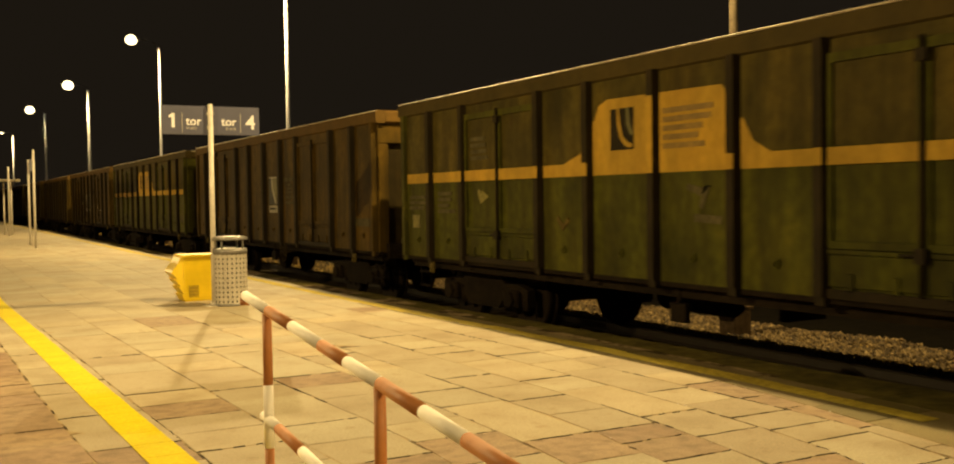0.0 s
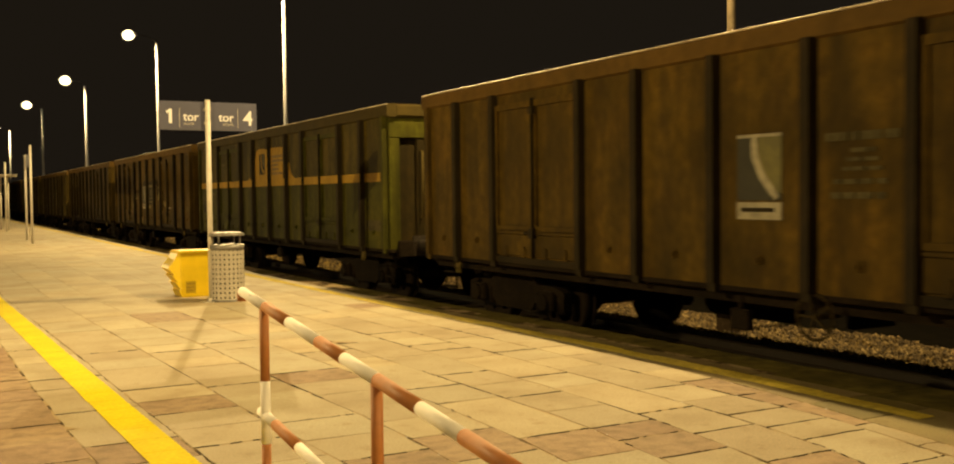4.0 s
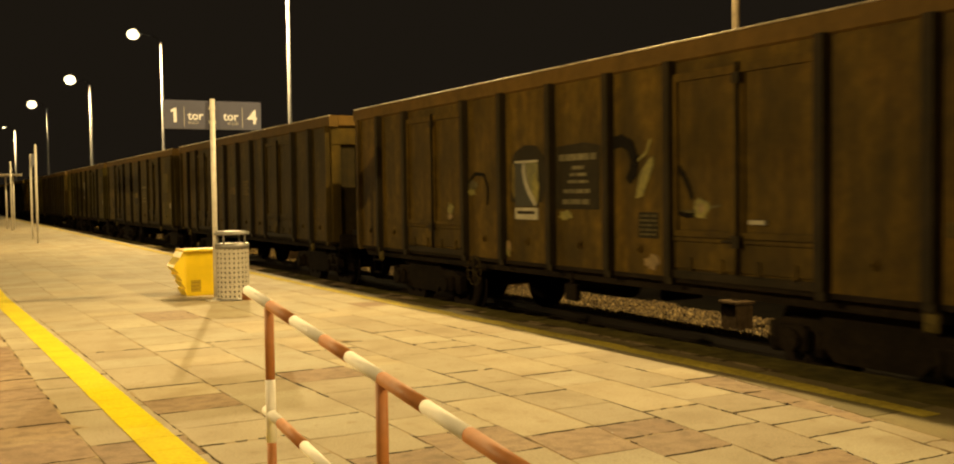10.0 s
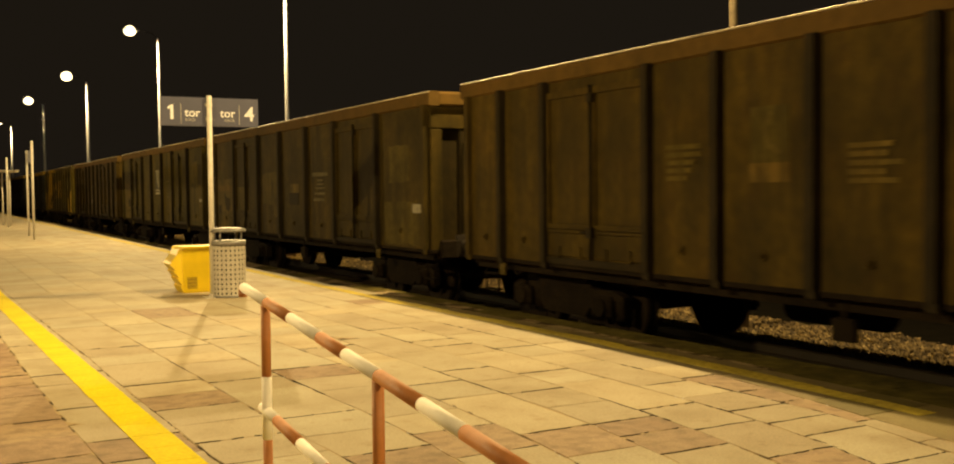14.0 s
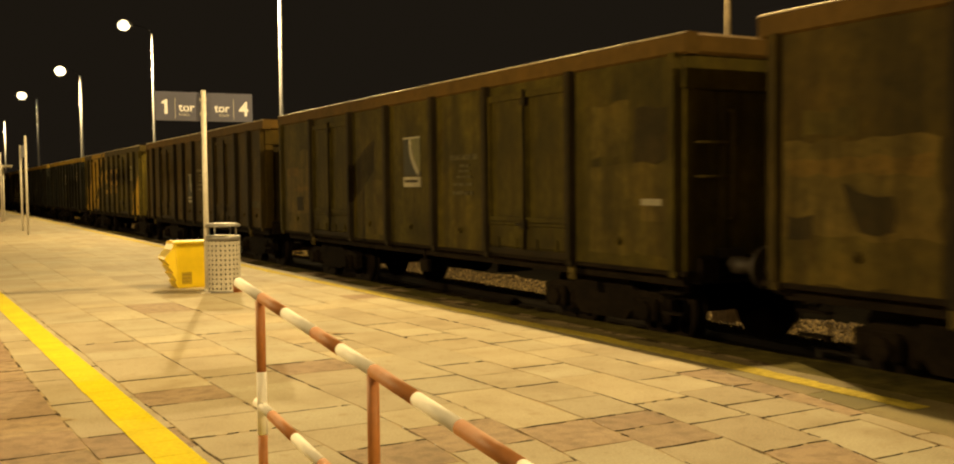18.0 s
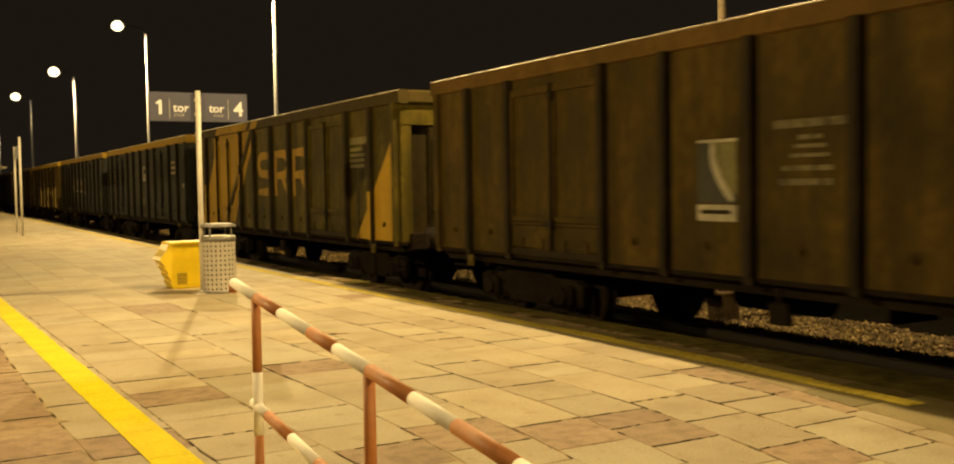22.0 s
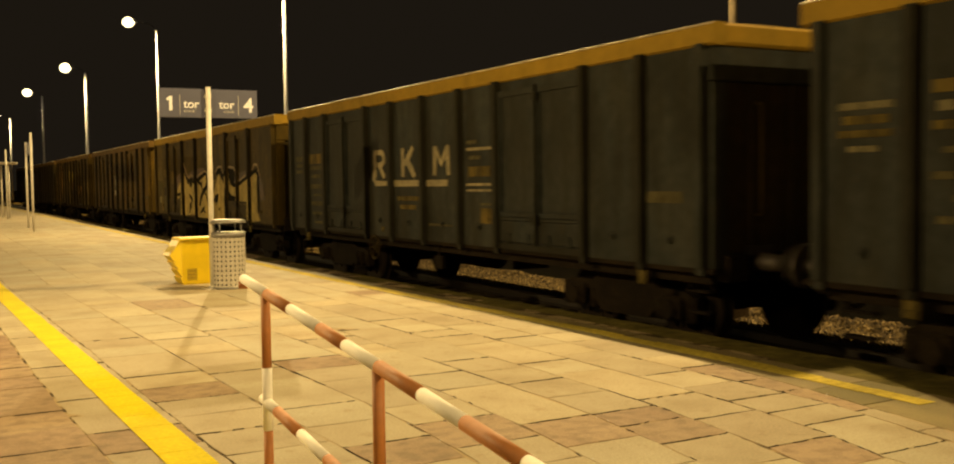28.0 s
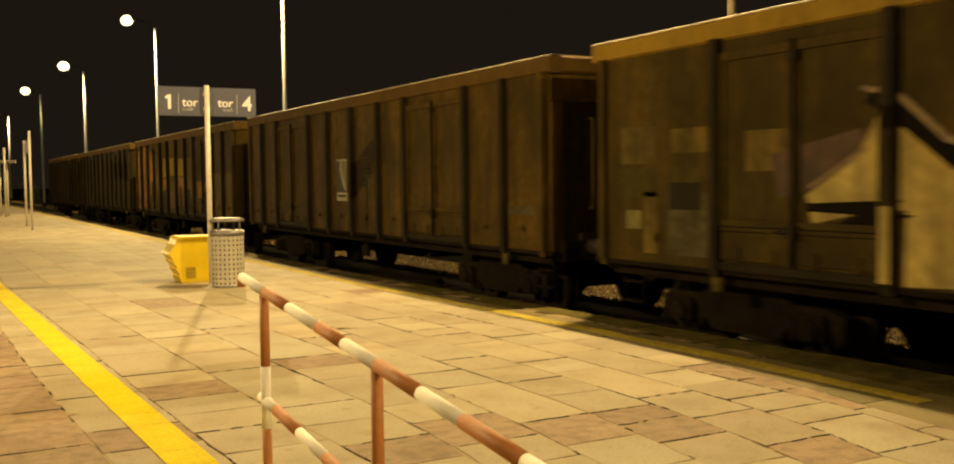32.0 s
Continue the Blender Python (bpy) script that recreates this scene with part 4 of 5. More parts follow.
text_rows(w, 10.9, 11.75, 2.04, 2.42, 4, LIME, seed=16)
block(w, 5.5, 5.88, 1.17, 1.42, PALE_MARK, "label_field")
for k in range(4):
    word_row(w, 5.53, 5.86, 1.2 + 0.055 * k, 1.225 + 0.055 * k, PATCH_DARK, random.Random(50 + k))
SRR_AT = (5.46, 6.64, 7.8, 1.58, 2.53)
text_rows(w, 0.35, 1.0, 2.05, 2.45, 3, PALE_MARK, seed=15)
block(w, 0.4, 0.75, 1.4, 1.7, PATCH_DARK, "dark_plate")


# the big letters: S R R, as even painted bars with rounded corners
def big_bar(pts):
    stroke(w, pts, 0.165, BAND_YELLOW, "letter", 0.008)


S0, R0, R1, BASE, CAP = SRR_AT
mid = (BASE + CAP) / 2
big_bar([(S0 + 0.92, CAP - 0.08), (S0 + 0.3, CAP - 0.08), (S0 + 0.16, CAP - 0.12), (S0 + 0.09, CAP - 0.22), (S0 + 0.09, mid + 0.16), (S0 + 0.15, mid + 0.06), (S0 + 0.28, mid + 0.01), (S0 + 0.66, mid - 0.01), (S0 + 0.8, mid - 0.06), (S0 + 0.86, mid - 0.17), (S0 + 0.85, BASE + 0.2), (S0 + 0.78, BASE + 0.11), (S0 + 0.66, BASE + 0.08), (S0 + 0.06, BASE + 0.08)])
for u in (R0, R1):
    big_bar([(u + 0.09, BASE), (u + 0.09, CAP)])
    big_bar([(u + 0.11, CAP - 0.075), (u + 0.6, CAP - 0.075), (u + 0.74, CAP - 0.11), (u + 0.84, CAP - 0.2), (u + 0.87, CAP - 0.31), (u + 0.84, mid + 0.08), (u + 0.74, mid - 0.02), (u + 0.6, mid - 0.05), (u + 0.14, mid - 0.05)])
    big_bar([(u + 0.5, mid - 0.06), (u + 0.88, BASE)])
# the diagonals run on over the rim
for poly in ([(2.06, RIM_LOW + 0.024), (2.24, TOP - 0.034), (4.86, TOP - 0.034), (4.68, RIM_LOW + 0.024)], [(4.98, RIM_LOW + 0.024), (5.16, TOP - 0.034), (5.6, TOP - 0.034), (5.42, RIM_LOW + 0.024)]):
    part("orange_field", Shape().prism([(LONG / 2 - a, b) for a, b in poly], SKIN - 0.03, SKIN - 0.034), ORANGE, w)
w = W[10]
LIGHT = 0.09


def thin_bar(pts, width=LIGHT):
    stroke(w, pts, width, LETTER_CREAM, "letter", 0.008)


thin_bar([(4.56, 1.84), (4.56, 2.3)], 0.13)
thin_bar([(4.52, 2.26), (4.84, 2.26), (4.94, 2.2), (4.94, 2.1), (4.84, 2.05), (4.56, 2.05)])
thin_bar([(4.74, 2.05), (4.96, 1.84)], 0.12)
thin_bar([(4.5, 1.96), (4.5, 1.82), (4.6, 1.74), (5.15, 1.735)])
thin_bar([(5.7, 1.84), (5.7, 2.3)], 0.13)
thin_bar([(5.74, 2.04), (5.9, 2.14), (6.08, 2.3)], 0.11)
thin_bar([(5.84, 2.1), (6.0, 1.98), (6.13, 1.84)], 0.12)
for pts in ([(6.84, 1.85), (6.86, 2.29)], [(7.3, 1.85), (7.28, 2.29)]):
    thin_bar(pts, 0.12)
thin_bar([(6.87, 2.27), (7.07, 2.02), (7.27, 2.27)], 0.1)
for a, b in ((5.33, 6.37), (6.52, 7.26)):
    block(w, a, b, 1.685, 1.785, LETTER_CREAM, "underline")
for a, b, z0, z1, m in ((0.45, 0.95, 2.2, 2.3, PALE_MARK), (0.5, 0.96, 2.08, 2.15, PALE_MARK), (0.46, 0.9, 1.96, 2.03, PALE_MARK), (1.26, 2.08, 2.14, 2.33, PATCH_OCHRE), (1.3, 2.05, 2.02, 2.1, PALE_MARK), (1.35, 1.9, 1.86, 1.93, PALE_MARK),
                        (1.3, 1.98, 1.65, 1.74, PALE_MARK), (1.45, 1.9, 1.5, 1.55, PALE_MARK), (1.33, 1.97, 1.32, 1.4, PALE_MARK), (1.4, 1.95, 1.14, 1.2, PALE_MARK), (1.5, 1.95, 0.97, 1.02, PALE_MARK),
                        (7.87, 8.61, 2.185, 2.225, LETTER_CREAM), (7.88, 8.15, 2.28, 2.33, PALE_MARK), (7.95, 8.3, 2.06, 2.11, PALE_MARK), (7.92, 8.55, 1.82, 1.96, PATCH_OCHRE), (7.86, 8.6, 1.69, 1.725, LETTER_CREAM), (7.86, 8.55, 1.61, 1.64, LETTER_CREAM),
                        (8.27, 8.6, 1.42, 1.45, PALE_MARK), (8.27, 8.6, 1.17, 1.38, PATCH_OCHRE), (5.48, 6.29, 1.46, 1.53, PATCH_OCHRE), (5.59, 6.17, 1.32, 1.39, PATCH_OCHRE)):
    word_row(w, a, b, z0, z1, m, random.Random(int(1000 * (a + z0))))
splat(w, 4.85, 0.97, 0.07, 0.05, PATCH_OCHRE, 21)
block(w, 6.63, 7.4, 1.09, 1.12, PALE_MARK, "marking")
block(w, 11.9, 12.5, 1.5, 1.62, PALE_MARK, "label_field")
w = W[9]
ring = [(6.95 + 0.2 * math.cos(0.75 + a * 0.42), 2.28 + 0.22 * math.sin(0.75 + a * 0.42)) for a in range(13)]
stroke(w, ring + [(7.13, 2.22), (6.98, 2.24)], 0.075, LOGO_WHITE, "logo_shape", 0.008)
word_row(w, 5.45, 6.3, 2.24, 2.38, PALE_MARK, random.Random(24))
for k, z in enumerate((2.5, 2.35, 2.2)):
    word_row(w, 10.96, 11.8 - 0.04 * k, z, z + 0.075, LETTER_CREAM, random.Random(60 + k))
word_row(w, 11.1, 11.6, 2.44, 2.47, PALE_MARK, random.Random(64))
for k, (a, b, z, h, m) in enumerate(((0.4, 0.95, 2.3, 0.06, MID_MARK), (0.45, 0.9, 2.18, 0.07, PATCH_OCHRE), (0.4, 0.95, 2.07, 0.06, PATCH_OCHRE), (0.5, 0.8, 1.95, 0.05, MID_MARK), (1.3, 2.0, 2.38, 0.1, PATCH_OCHRE), (1.35, 2.05, 2.24, 0.08, MID_MARK),
                                     (1.3, 1.95, 2.1, 0.07, PATCH_OCHRE), (1.4, 1.9, 1.92, 0.05, PALE_MARK), (1.3, 2.0, 1.72, 0.06, PALE_MARK), (1.5, 1.95, 1.55, 0.05, PALE_MARK), (1.35, 1.9, 1.38, 0.06, PALE_MARK))):
    word_row(w, a, b, z, z + h, m, random.Random(70 + k))
block(w, 6.63, 6.97, 1.24, 1.48, PALE_MARK, "label_field")
splat(w, 6.95, 0.9, 0.2, 0.05, PALE_MARK, 99)
block(w, 12.32, 12.5, 1.8, 1.91, LIME, "tag")
splat(w, 12.3, 1.15, 0.22, 0.045, PALE_MARK, 98)

# the diagonals run over the posts too
def on_post(w, u, z0, z1, material, name):
    s = Shape().box(SKIN - 0.088, SKIN - 0.0855, LONG / 2 - u - 0.05, LONG / 2 - u + 0.05, z0 + UP, z1 + UP)
    return part(name, s, material, w)


for i in (0, 2):
    for u in NARROW[0]:
        on_post(W[i], u, 1.99, 2.8 if 5.4 < u < 7.6 else 2.14, BAND_YELLOW, "yellow_band")
    for a, b in NARROW[1]:
        block(W[i], a + 0.06, b - 0.06, 1.99, 2.14, BAND_YELLOW, "yellow_band", lift=0.037)
for u, z0, z1 in ((1.13, 0.85, 1.86), (2.2, 0.85, 3.0), (4.22, 1.72, 2.08), (4.22, 2.3, 3.0), (11.85, 0.85, 1.66)):
    on_post(W[8], u, z0, z1, ORANGE, "orange_field")

# the large graffiti
w = W[11]
for u0, u1, z0, z1, m in ((0.5, 1.1, 1.9, 2.3, PATCH_OCHRE), (0.45, 1.12, 1.55, 1.85, OLIVE), (0.9, 1.12, 0.95, 1.6, PATCH_OCHRE), (1.3, 2.15, 0.95, 1.6, PALE_MARK), (1.28, 1.75, 1.65, 1.85, OLIVE), (1.35, 1.9, 2.0, 2.25, PATCH_OCHRE), (2.42, 3.0, 1.8, 2.18, PATCH_OCHRE), (1.32, 1.8, 1.42, 1.7, PATCH_DARK), (0.6, 0.85, 1.2, 1.4, LIME)):
    block(w, u0, u1, z0, z1, m, "faded_spray_field", lift=0.0043 if m != PATCH_DARK else 0.0065)
for pts in ([(2.74, 1.95), (3.74, 2.14), (3.87, 1.93), (3.2, 1.62), (2.83, 1.55)], [(4.47, 2.03), (5.27, 2.19), (6.53, 2.23), (6.76, 2.11), (5.61, 1.93), (4.72, 1.87)],
            [(9.63, 2.0), (10.62, 2.09), (10.83, 2.03), (10.22, 1.88), (9.65, 1.79)], [(11.62, 2.09), (11.98, 1.71), (12.05, 1.39), (11.78, 1.38), (11.69, 1.72)]):
    decal(w, pts, RED_HAZE, "faded_spray_field", lift=0.0045)
for pts in ([(3.95, 2.31), (4.36, 2.02), (4.66, 1.81), (5.27, 1.83), (5.32, 0.92), (4.17, 0.86), (4.19, 1.47), (3.72, 1.43), (3.23, 1.33), (3.16, 1.58), (3.7, 1.89)],
            [(5.35, 1.82), (5.93, 1.87), (6.59, 2.05), (6.84, 2.04), (6.91, 1.77), (6.77, 1.64), (7.05, 1.51), (7.13, 0.85), (5.36, 0.85)],
            [(7.66, 1.7), (8.05, 2.03), (8.19, 1.97), (8.48, 1.81), (8.69, 1.7), (8.74, 1.44), (8.58, 1.23), (8.8, 1.21), (8.84, 0.87), (7.48, 0.83), (7.44, 1.19), (7.58, 1.29), (7.38, 1.45)]):
    decal(w, pts, CREAM, "sprayed_letter", "cream sprayed letter", 0.006)
for pts in ([(7.45, 1.89), (7.7, 1.91), (7.64, 1.75), (7.45, 1.75)], [(8.9, 2.02), (9.08, 2.05), (9.12, 1.9), (9.25, 1.77), (9.56, 1.73), (9.57, 1.45), (9.25, 1.5), (8.92, 1.65)],
            [(9.58, 1.73), (9.92, 1.73), (10.78, 1.91), (10.84, 1.91), (10.85, 1.24), (9.58, 1.21)], [(8.74, 1.19), (9.57, 1.2), (9.57, 1.15), (8.76, 1.14)],
            [(10.99, 1.94), (11.31, 2.04), (11.51, 1.96), (11.53, 1.72), (11.47, 1.41), (11.52, 1.11), (11.68, 0.91), (10.97, 0.86)]):
    decal(w, pts, CREAM, "sprayed_letter", "cream sprayed letter", 0.006)
for pts in ([(3.16, 1.51), (4.16, 1.55), (3.97, 1.44), (4.28, 1.43), (3.92, 1.34), (3.3, 1.27), (3.72, 1.42), (3.16, 1.44)], [(7.5, 1.35), (7.77, 1.49), (8.07, 1.52), (7.96, 1.32), (7.77, 1.21), (7.7, 1.31)],
            [(8.79, 1.65), (8.99, 1.61), (9.25, 1.5), (9.65, 1.45), (9.6, 1.23), (9.25, 1.32), (8.9, 1.32), (8.6, 1.24), (8.74, 1.41)], [(9.08, 2.16), (9.56, 2.13), (9.61, 1.95), (9.54, 1.76), (9.22, 1.78), (9.09, 1.9)],
            [(4.78, 1.9), (5.16, 1.96), (5.18, 1.8), (4.98, 1.67), (4.78, 1.73)]):
    decal(w, pts, BLACK_SPRAY, "sprayed_shadow", lift=0.009)
for wd, pts in (
        (0.16, [(3.82, 2.4), (4.23, 2.17), (4.63, 1.86), (4.9, 1.93), (5.07, 1.83)]), (0.11, [(5.34, 1.83), (5.93, 1.91), (6.53, 2.05), (6.82, 2.07)]), (0.15, [(6.8, 2.07), (6.9, 1.81), (6.71, 1.67), (6.41, 1.57), (6.12, 1.39), (5.99, 1.19)]),
        (0.1, [(5.8, 1.83), (6.22, 1.78), (6.29, 1.64)]), (0.08, [(6.58, 1.56), (6.82, 1.4), (6.94, 1.22)]), (0.1, [(4.74, 1.48), (5.03, 1.36), (5.2, 1.27)]), (0.1, [(5.03, 1.21), (4.73, 0.96)]), (0.08, [(6.06, 0.98), (6.34, 1.09), (6.63, 0.99)])):
    stroke(w, pts, wd, BLACK_SPRAY, lift=0.011)
for wd, pts in (
        (0.09, [(4.76, 1.05), (4.83, 1.2), (5.04, 1.24)]), (0.16, [(7.85, 2.03), (8.07, 2.13), (8.31, 2.13), (8.6, 1.89), (8.71, 1.75)]), (0.05, [(7.45, 1.89), (7.7, 1.9)]), (0.05, [(7.45, 1.8), (7.68, 1.81)]),
        (0.09, [(8.83, 2.06), (9.11, 2.12), (9.53, 2.1)]), (0.085, [(9.13, 2.02), (9.22, 1.8), (9.56, 1.73), (9.92, 1.75), (10.23, 1.81), (10.62, 1.91), (10.84, 1.93), (11.17, 2.01), (11.4, 2.06)]), (0.08, [(7.46, 1.51), (7.32, 1.41)]),
        (0.12, [(7.18, 1.77), (7.28, 1.51), (7.24, 0.86)]), (0.14, [(11.45, 2.09), (11.62, 2.0), (11.56, 1.72), (11.61, 1.38), (11.55, 1.11)])):
    stroke(w, pts, wd, BLACK_SPRAY, lift=0.011)
for pts in ([(3.75, 2.47), (4.11, 2.38), (4.54, 2.02), (4.78, 1.95), (4.99, 2.04), (5.27, 2.0)], [(5.43, 1.92), (6.05, 2.05), (6.59, 2.13), (6.93, 2.09)], [(7.78, 2.07), (8.03, 2.22), (8.36, 2.22), (8.53, 2.04)],
            [(8.8, 2.1), (9.11, 2.2), (9.56, 2.17), (9.65, 2.08)], [(9.64, 1.82), (10.05, 1.85), (10.45, 1.94), (10.86, 2.04)], [(3.2, 1.65), (3.8, 1.97)], [(11.14, 2.1), (11.34, 2.22), (11.56, 2.2), (11.75, 1.94)]):
    stroke(w, pts, 0.05, OUTLINE, lift=0.013)
for u, z0, z1, m in ((4.04, 0.88, 1.5, CREAM), (4.04, 2.12, 2.3, BLACK_SPRAY), (5.64, 0.9, 1.78, CREAM), (5.64, 1.8, 1.95, BLACK_SPRAY), (7.34, 0.85, 1.25, BLACK_SPRAY), (7.34, 1.3, 1.5, CREAM), (8.94, 1.22, 1.4, BLACK_SPRAY), (8.94, 1.66, 1.96, CREAM), (8.94, 2.0, 2.1, BLACK_SPRAY), (10.94, 0.9, 1.86, CREAM), (10.94, 1.9, 2.0, BLACK_SPRAY)):
    on_post(w, u, z0, z1, m, "sprayed_letter")

u_logo(W[12], 5.7, 1.4, 2.16, 0.5)
owner_text(W[12], 6.68, 7.45, 1.65, 2.18, PALE_MARK, 28)
block(W[12], 11.9, 12.6, 1.3, 1.4, PALE_MARK, "label_field")
w, rng = W[13], random.Random(31)
for u0, u1, z0, z1, m in ((0.3, 1.1, 0.9, 2.9, PATCH_RUST), (1.3, 2.15, 0.95, 3.0, PATCH_RUST), (2.35, 3.2, 1.15, 2.9, PATCH_RUST), (3.35, 4.25, 1.2, 2.7, PATCH_OCHRE), (4.5, 5.32, 1.1, 1.9, PATCH_RUST), (4.5, 5.3, 1.95, 2.55, PATCH_LIME), (5.55, 6.4, 2.0, 2.55, PATCH_LIME), (5.55, 6.35, 1.0, 1.8, PATCH_OCHRE), (6.6, 7.4, 1.1, 1.95, PATCH_RUST), (6.62, 7.4, 1.98, 2.5, PATCH_LIME), (7.7, 8.5, 1.3, 2.5, PATCH_OCHRE), (8.8, 10.5, 0.95, 1.8, PATCH_RUST), (10.8, 12.6, 0.9, 2.0, PATCH_OCHRE)):
    block(w, u0, u1, z0, z1, m, "rusty_patch", lift=0.0045)
for pts in ([(2.5, 0.9), (2.6, 1.8), (2.95, 1.9), (3.3, 1.5), (3.25, 0.86)], [(4.4, 0.9), (4.5, 1.5), (4.9, 1.6), (5.1, 0.9)], [(6.6, 0.9), (6.75, 1.6), (7.05, 1.7), (7.2, 1.3), (7.15, 0.9)], [(7.7, 0.9), (7.75, 1.55), (8.1, 1.6), (8.4, 0.9)], [(9.4, 1.0), (9.5, 1.6), (10.0, 1.5), (10.0, 1.0)]):
    decal(w, pts, PATCH_DARK, "dark_spray_field", lift=0.008)


# ---- platform furniture ----
SIGN_GREY = plain("sign_grey", (0.08, 0.082, 0.13), 0.6, grain=6, var=0.08, relief=0.0)
SIGN_WHITE = plain("sign_white", (0.8, 0.8, 0.85), 0.5, grain=8, var=0.05, relief=0.0)
SIGN_DULL = plain("sign_dull_white", (0.42, 0.4, 0.38), 0.5, grain=8, var=0.05, relief=0.0)
POLE_PAINT = plain("pole_paint", (0.62, 0.58, 0.5), 0.5, 0.1, grain=14, var=0.12)
BIN_GREY = plain("bin_grey", (0.5, 0.46, 0.38), 0.55, 0.15, grain=25, var=0.15)
BIN_HOOD = plain("bin_hood_grey", (0.22, 0.21, 0.195), 0.45, 0.3, grain=20, var=0.15)
BIN_DARK = plain("bin_inside", (0.03, 0.028, 0.025), 0.9)
BOX_YELLOW = plain("box_yellow", (0.74, 0.53, 0.008), 0.42, grain=5, var=0.1, relief=0.05)
BOX_LABEL = plain("box_label", (0.5, 0.35, 0.01), 0.5)
BOX_BAR = plain("box_label_bar", (0.36, 0.24, 0.02), 0.5)
RAIL_RED = plain("rail_red", (0.47, 0.185, 0.055), 0.58, grain=30, var=0.1, relief=0.0)
RAIL_WHITE = plain("rail_white", (0.92, 0.88, 0.8), 0.58, grain=30, var=0.04, relief=0.0)


def track_sign():
    """The board that hangs at a pole across the platform: track 1 on one side, track 4 on the other."""
    ob = thing("track_sign", "grey platform sign on a pale steel pole, tracks 1 and 4", "sign", pose(3.6, 14.54, 0))
    part("pole", Shape().tube((0.02, -0.03, 0), (0.02, -0.03, 2.9), 0.037, 16), POLE_PAINT, ob)
    part("foot_plate", Shape().box(-0.11, 0.15, -0.16, 0.1, 0.0, 0.012, 0.003).tube((0.02, -0.03, 0.012), (0.02, -0.03, 0.05), 0.06, 14), POLE_PAINT, ob)
    for x0, x1, big, word, bx, lx, wx in ((-0.66, -0.018, "1", "tor", -0.505, -0.375, -0.215), (0.058, 0.74, "4", "tor", 0.61, 0.46, 0.29)):
        p = part("board", Shape().box(x0, x1, -0.012, 0.012, 2.463, 2.872, 0.004), SIGN_GREY, ob, "dark grey sign board")
        if big == "1":
            one = [(0.025, 0.0), (0.025, 0.2), (-0.005, 0.2), (-0.06, 0.162), (-0.045, 0.134), (-0.018, 0.152), (-0.018, 0.0)]
            part("numeral", Shape().prism([(bx + a, 2.558 + b * 1.02) for a, b in one], -0.0155, -0.0115, 1), SIGN_WHITE, p)
        else:
            letters(big, 0.29, SIGN_WHITE, p, Matrix.Translation((bx, -0.0135, 2.555)), "numeral", bold=0.005)
        letters(word, 0.17, SIGN_WHITE, p, Matrix.Translation((wx, -0.0135, 2.60)), "word", bold=0.0025)
        letters("track", 0.075, SIGN_DULL, p, Matrix.Translation((wx + (-0.03 if big == "1" else 0.03), -0.0135, 2.535)), "small_word")
        part("divider", Shape().box(lx - 0.004, lx + 0.004, -0.0145, -0.0121, 2.5, 2.78), SIGN_DULL, p)
        for z in (2.55, 2.75):
            part("clamp", Shape().box(-0.03 if x1 < 0 else 0.0, 0.045 if x1 < 0 else 0.07, -0.02, 0.03, z, z + 0.04), POLE_PAINT, p)
    return ob


def litter_bin():
    """A round bin of perforated sheet under a flat hood."""
    ob = thing("litter_bin", "round grey litter bin of perforated steel with hood", "bin", pose(3.85, 14.5, 0))
    R, cols, rows, z0, z1 = 0.245, 24, 11, 0.03, 0.78
    v, f = [], []
    n = cols * 3
    zs = [z0]
    for k in range(rows):
        h = (z1 - z0) / rows
        zs += [z0 + (k + 0.32) * h, z0 + (k + 0.72) * h]
    zs.append(z1)
    for z in zs:
        v += [(R * math.cos(2 * math.pi * i / n), R * math.sin(2 * math.pi * i / n), z) for i in range(n)]
    for j in range(len(zs) - 1):
        for i in range(n):
            if j % 2 == 1 and i % 3 == 1:
                continue
            f.append((j * n + i, j * n + (i + 1) % n, (j + 1) * n + (i + 1) % n, (j + 1) * n + i))
    part("perforated_shell", Shape().add(v, f, True), BIN_GREY, ob, "perforated grey sheet")
    part("liner", Shape().tube((0, 0, 0.02), (0, 0, 0.76), R - 0.02, 32), BIN_DARK, ob)
    part("base_ring", Shape().tube((0, 0, 0.0), (0, 0, 0.035), R + 0.004, 40), BIN_HOOD, ob)
    part("top_ring", Shape().tube((0, 0, 0.745), (0, 0, 0.82), R + 0.006, 40), BIN_HOOD, ob)
    for k in range(4):
        a = math.pi / 4 + k * math.pi / 2
        part("hood_post", shared("hood_post", lambda: Shape().tube((0, 0, 0.81), (0, 0, 0.965), 0.014, 8), BIN_HOOD), None, ob, at=pose(0.215 * math.cos(a), 0.215 * math.sin(a), 0))
    part("hood", Shape().tube((0, 0, 0.945), (0, 0, 0.98), R + 0.012, 40).tube((0, 0, 0.98), (0, 0, 1.0), R + 0.009, 40, R - 0.05), BIN_HOOD, ob, "flat grey hood")
    return ob


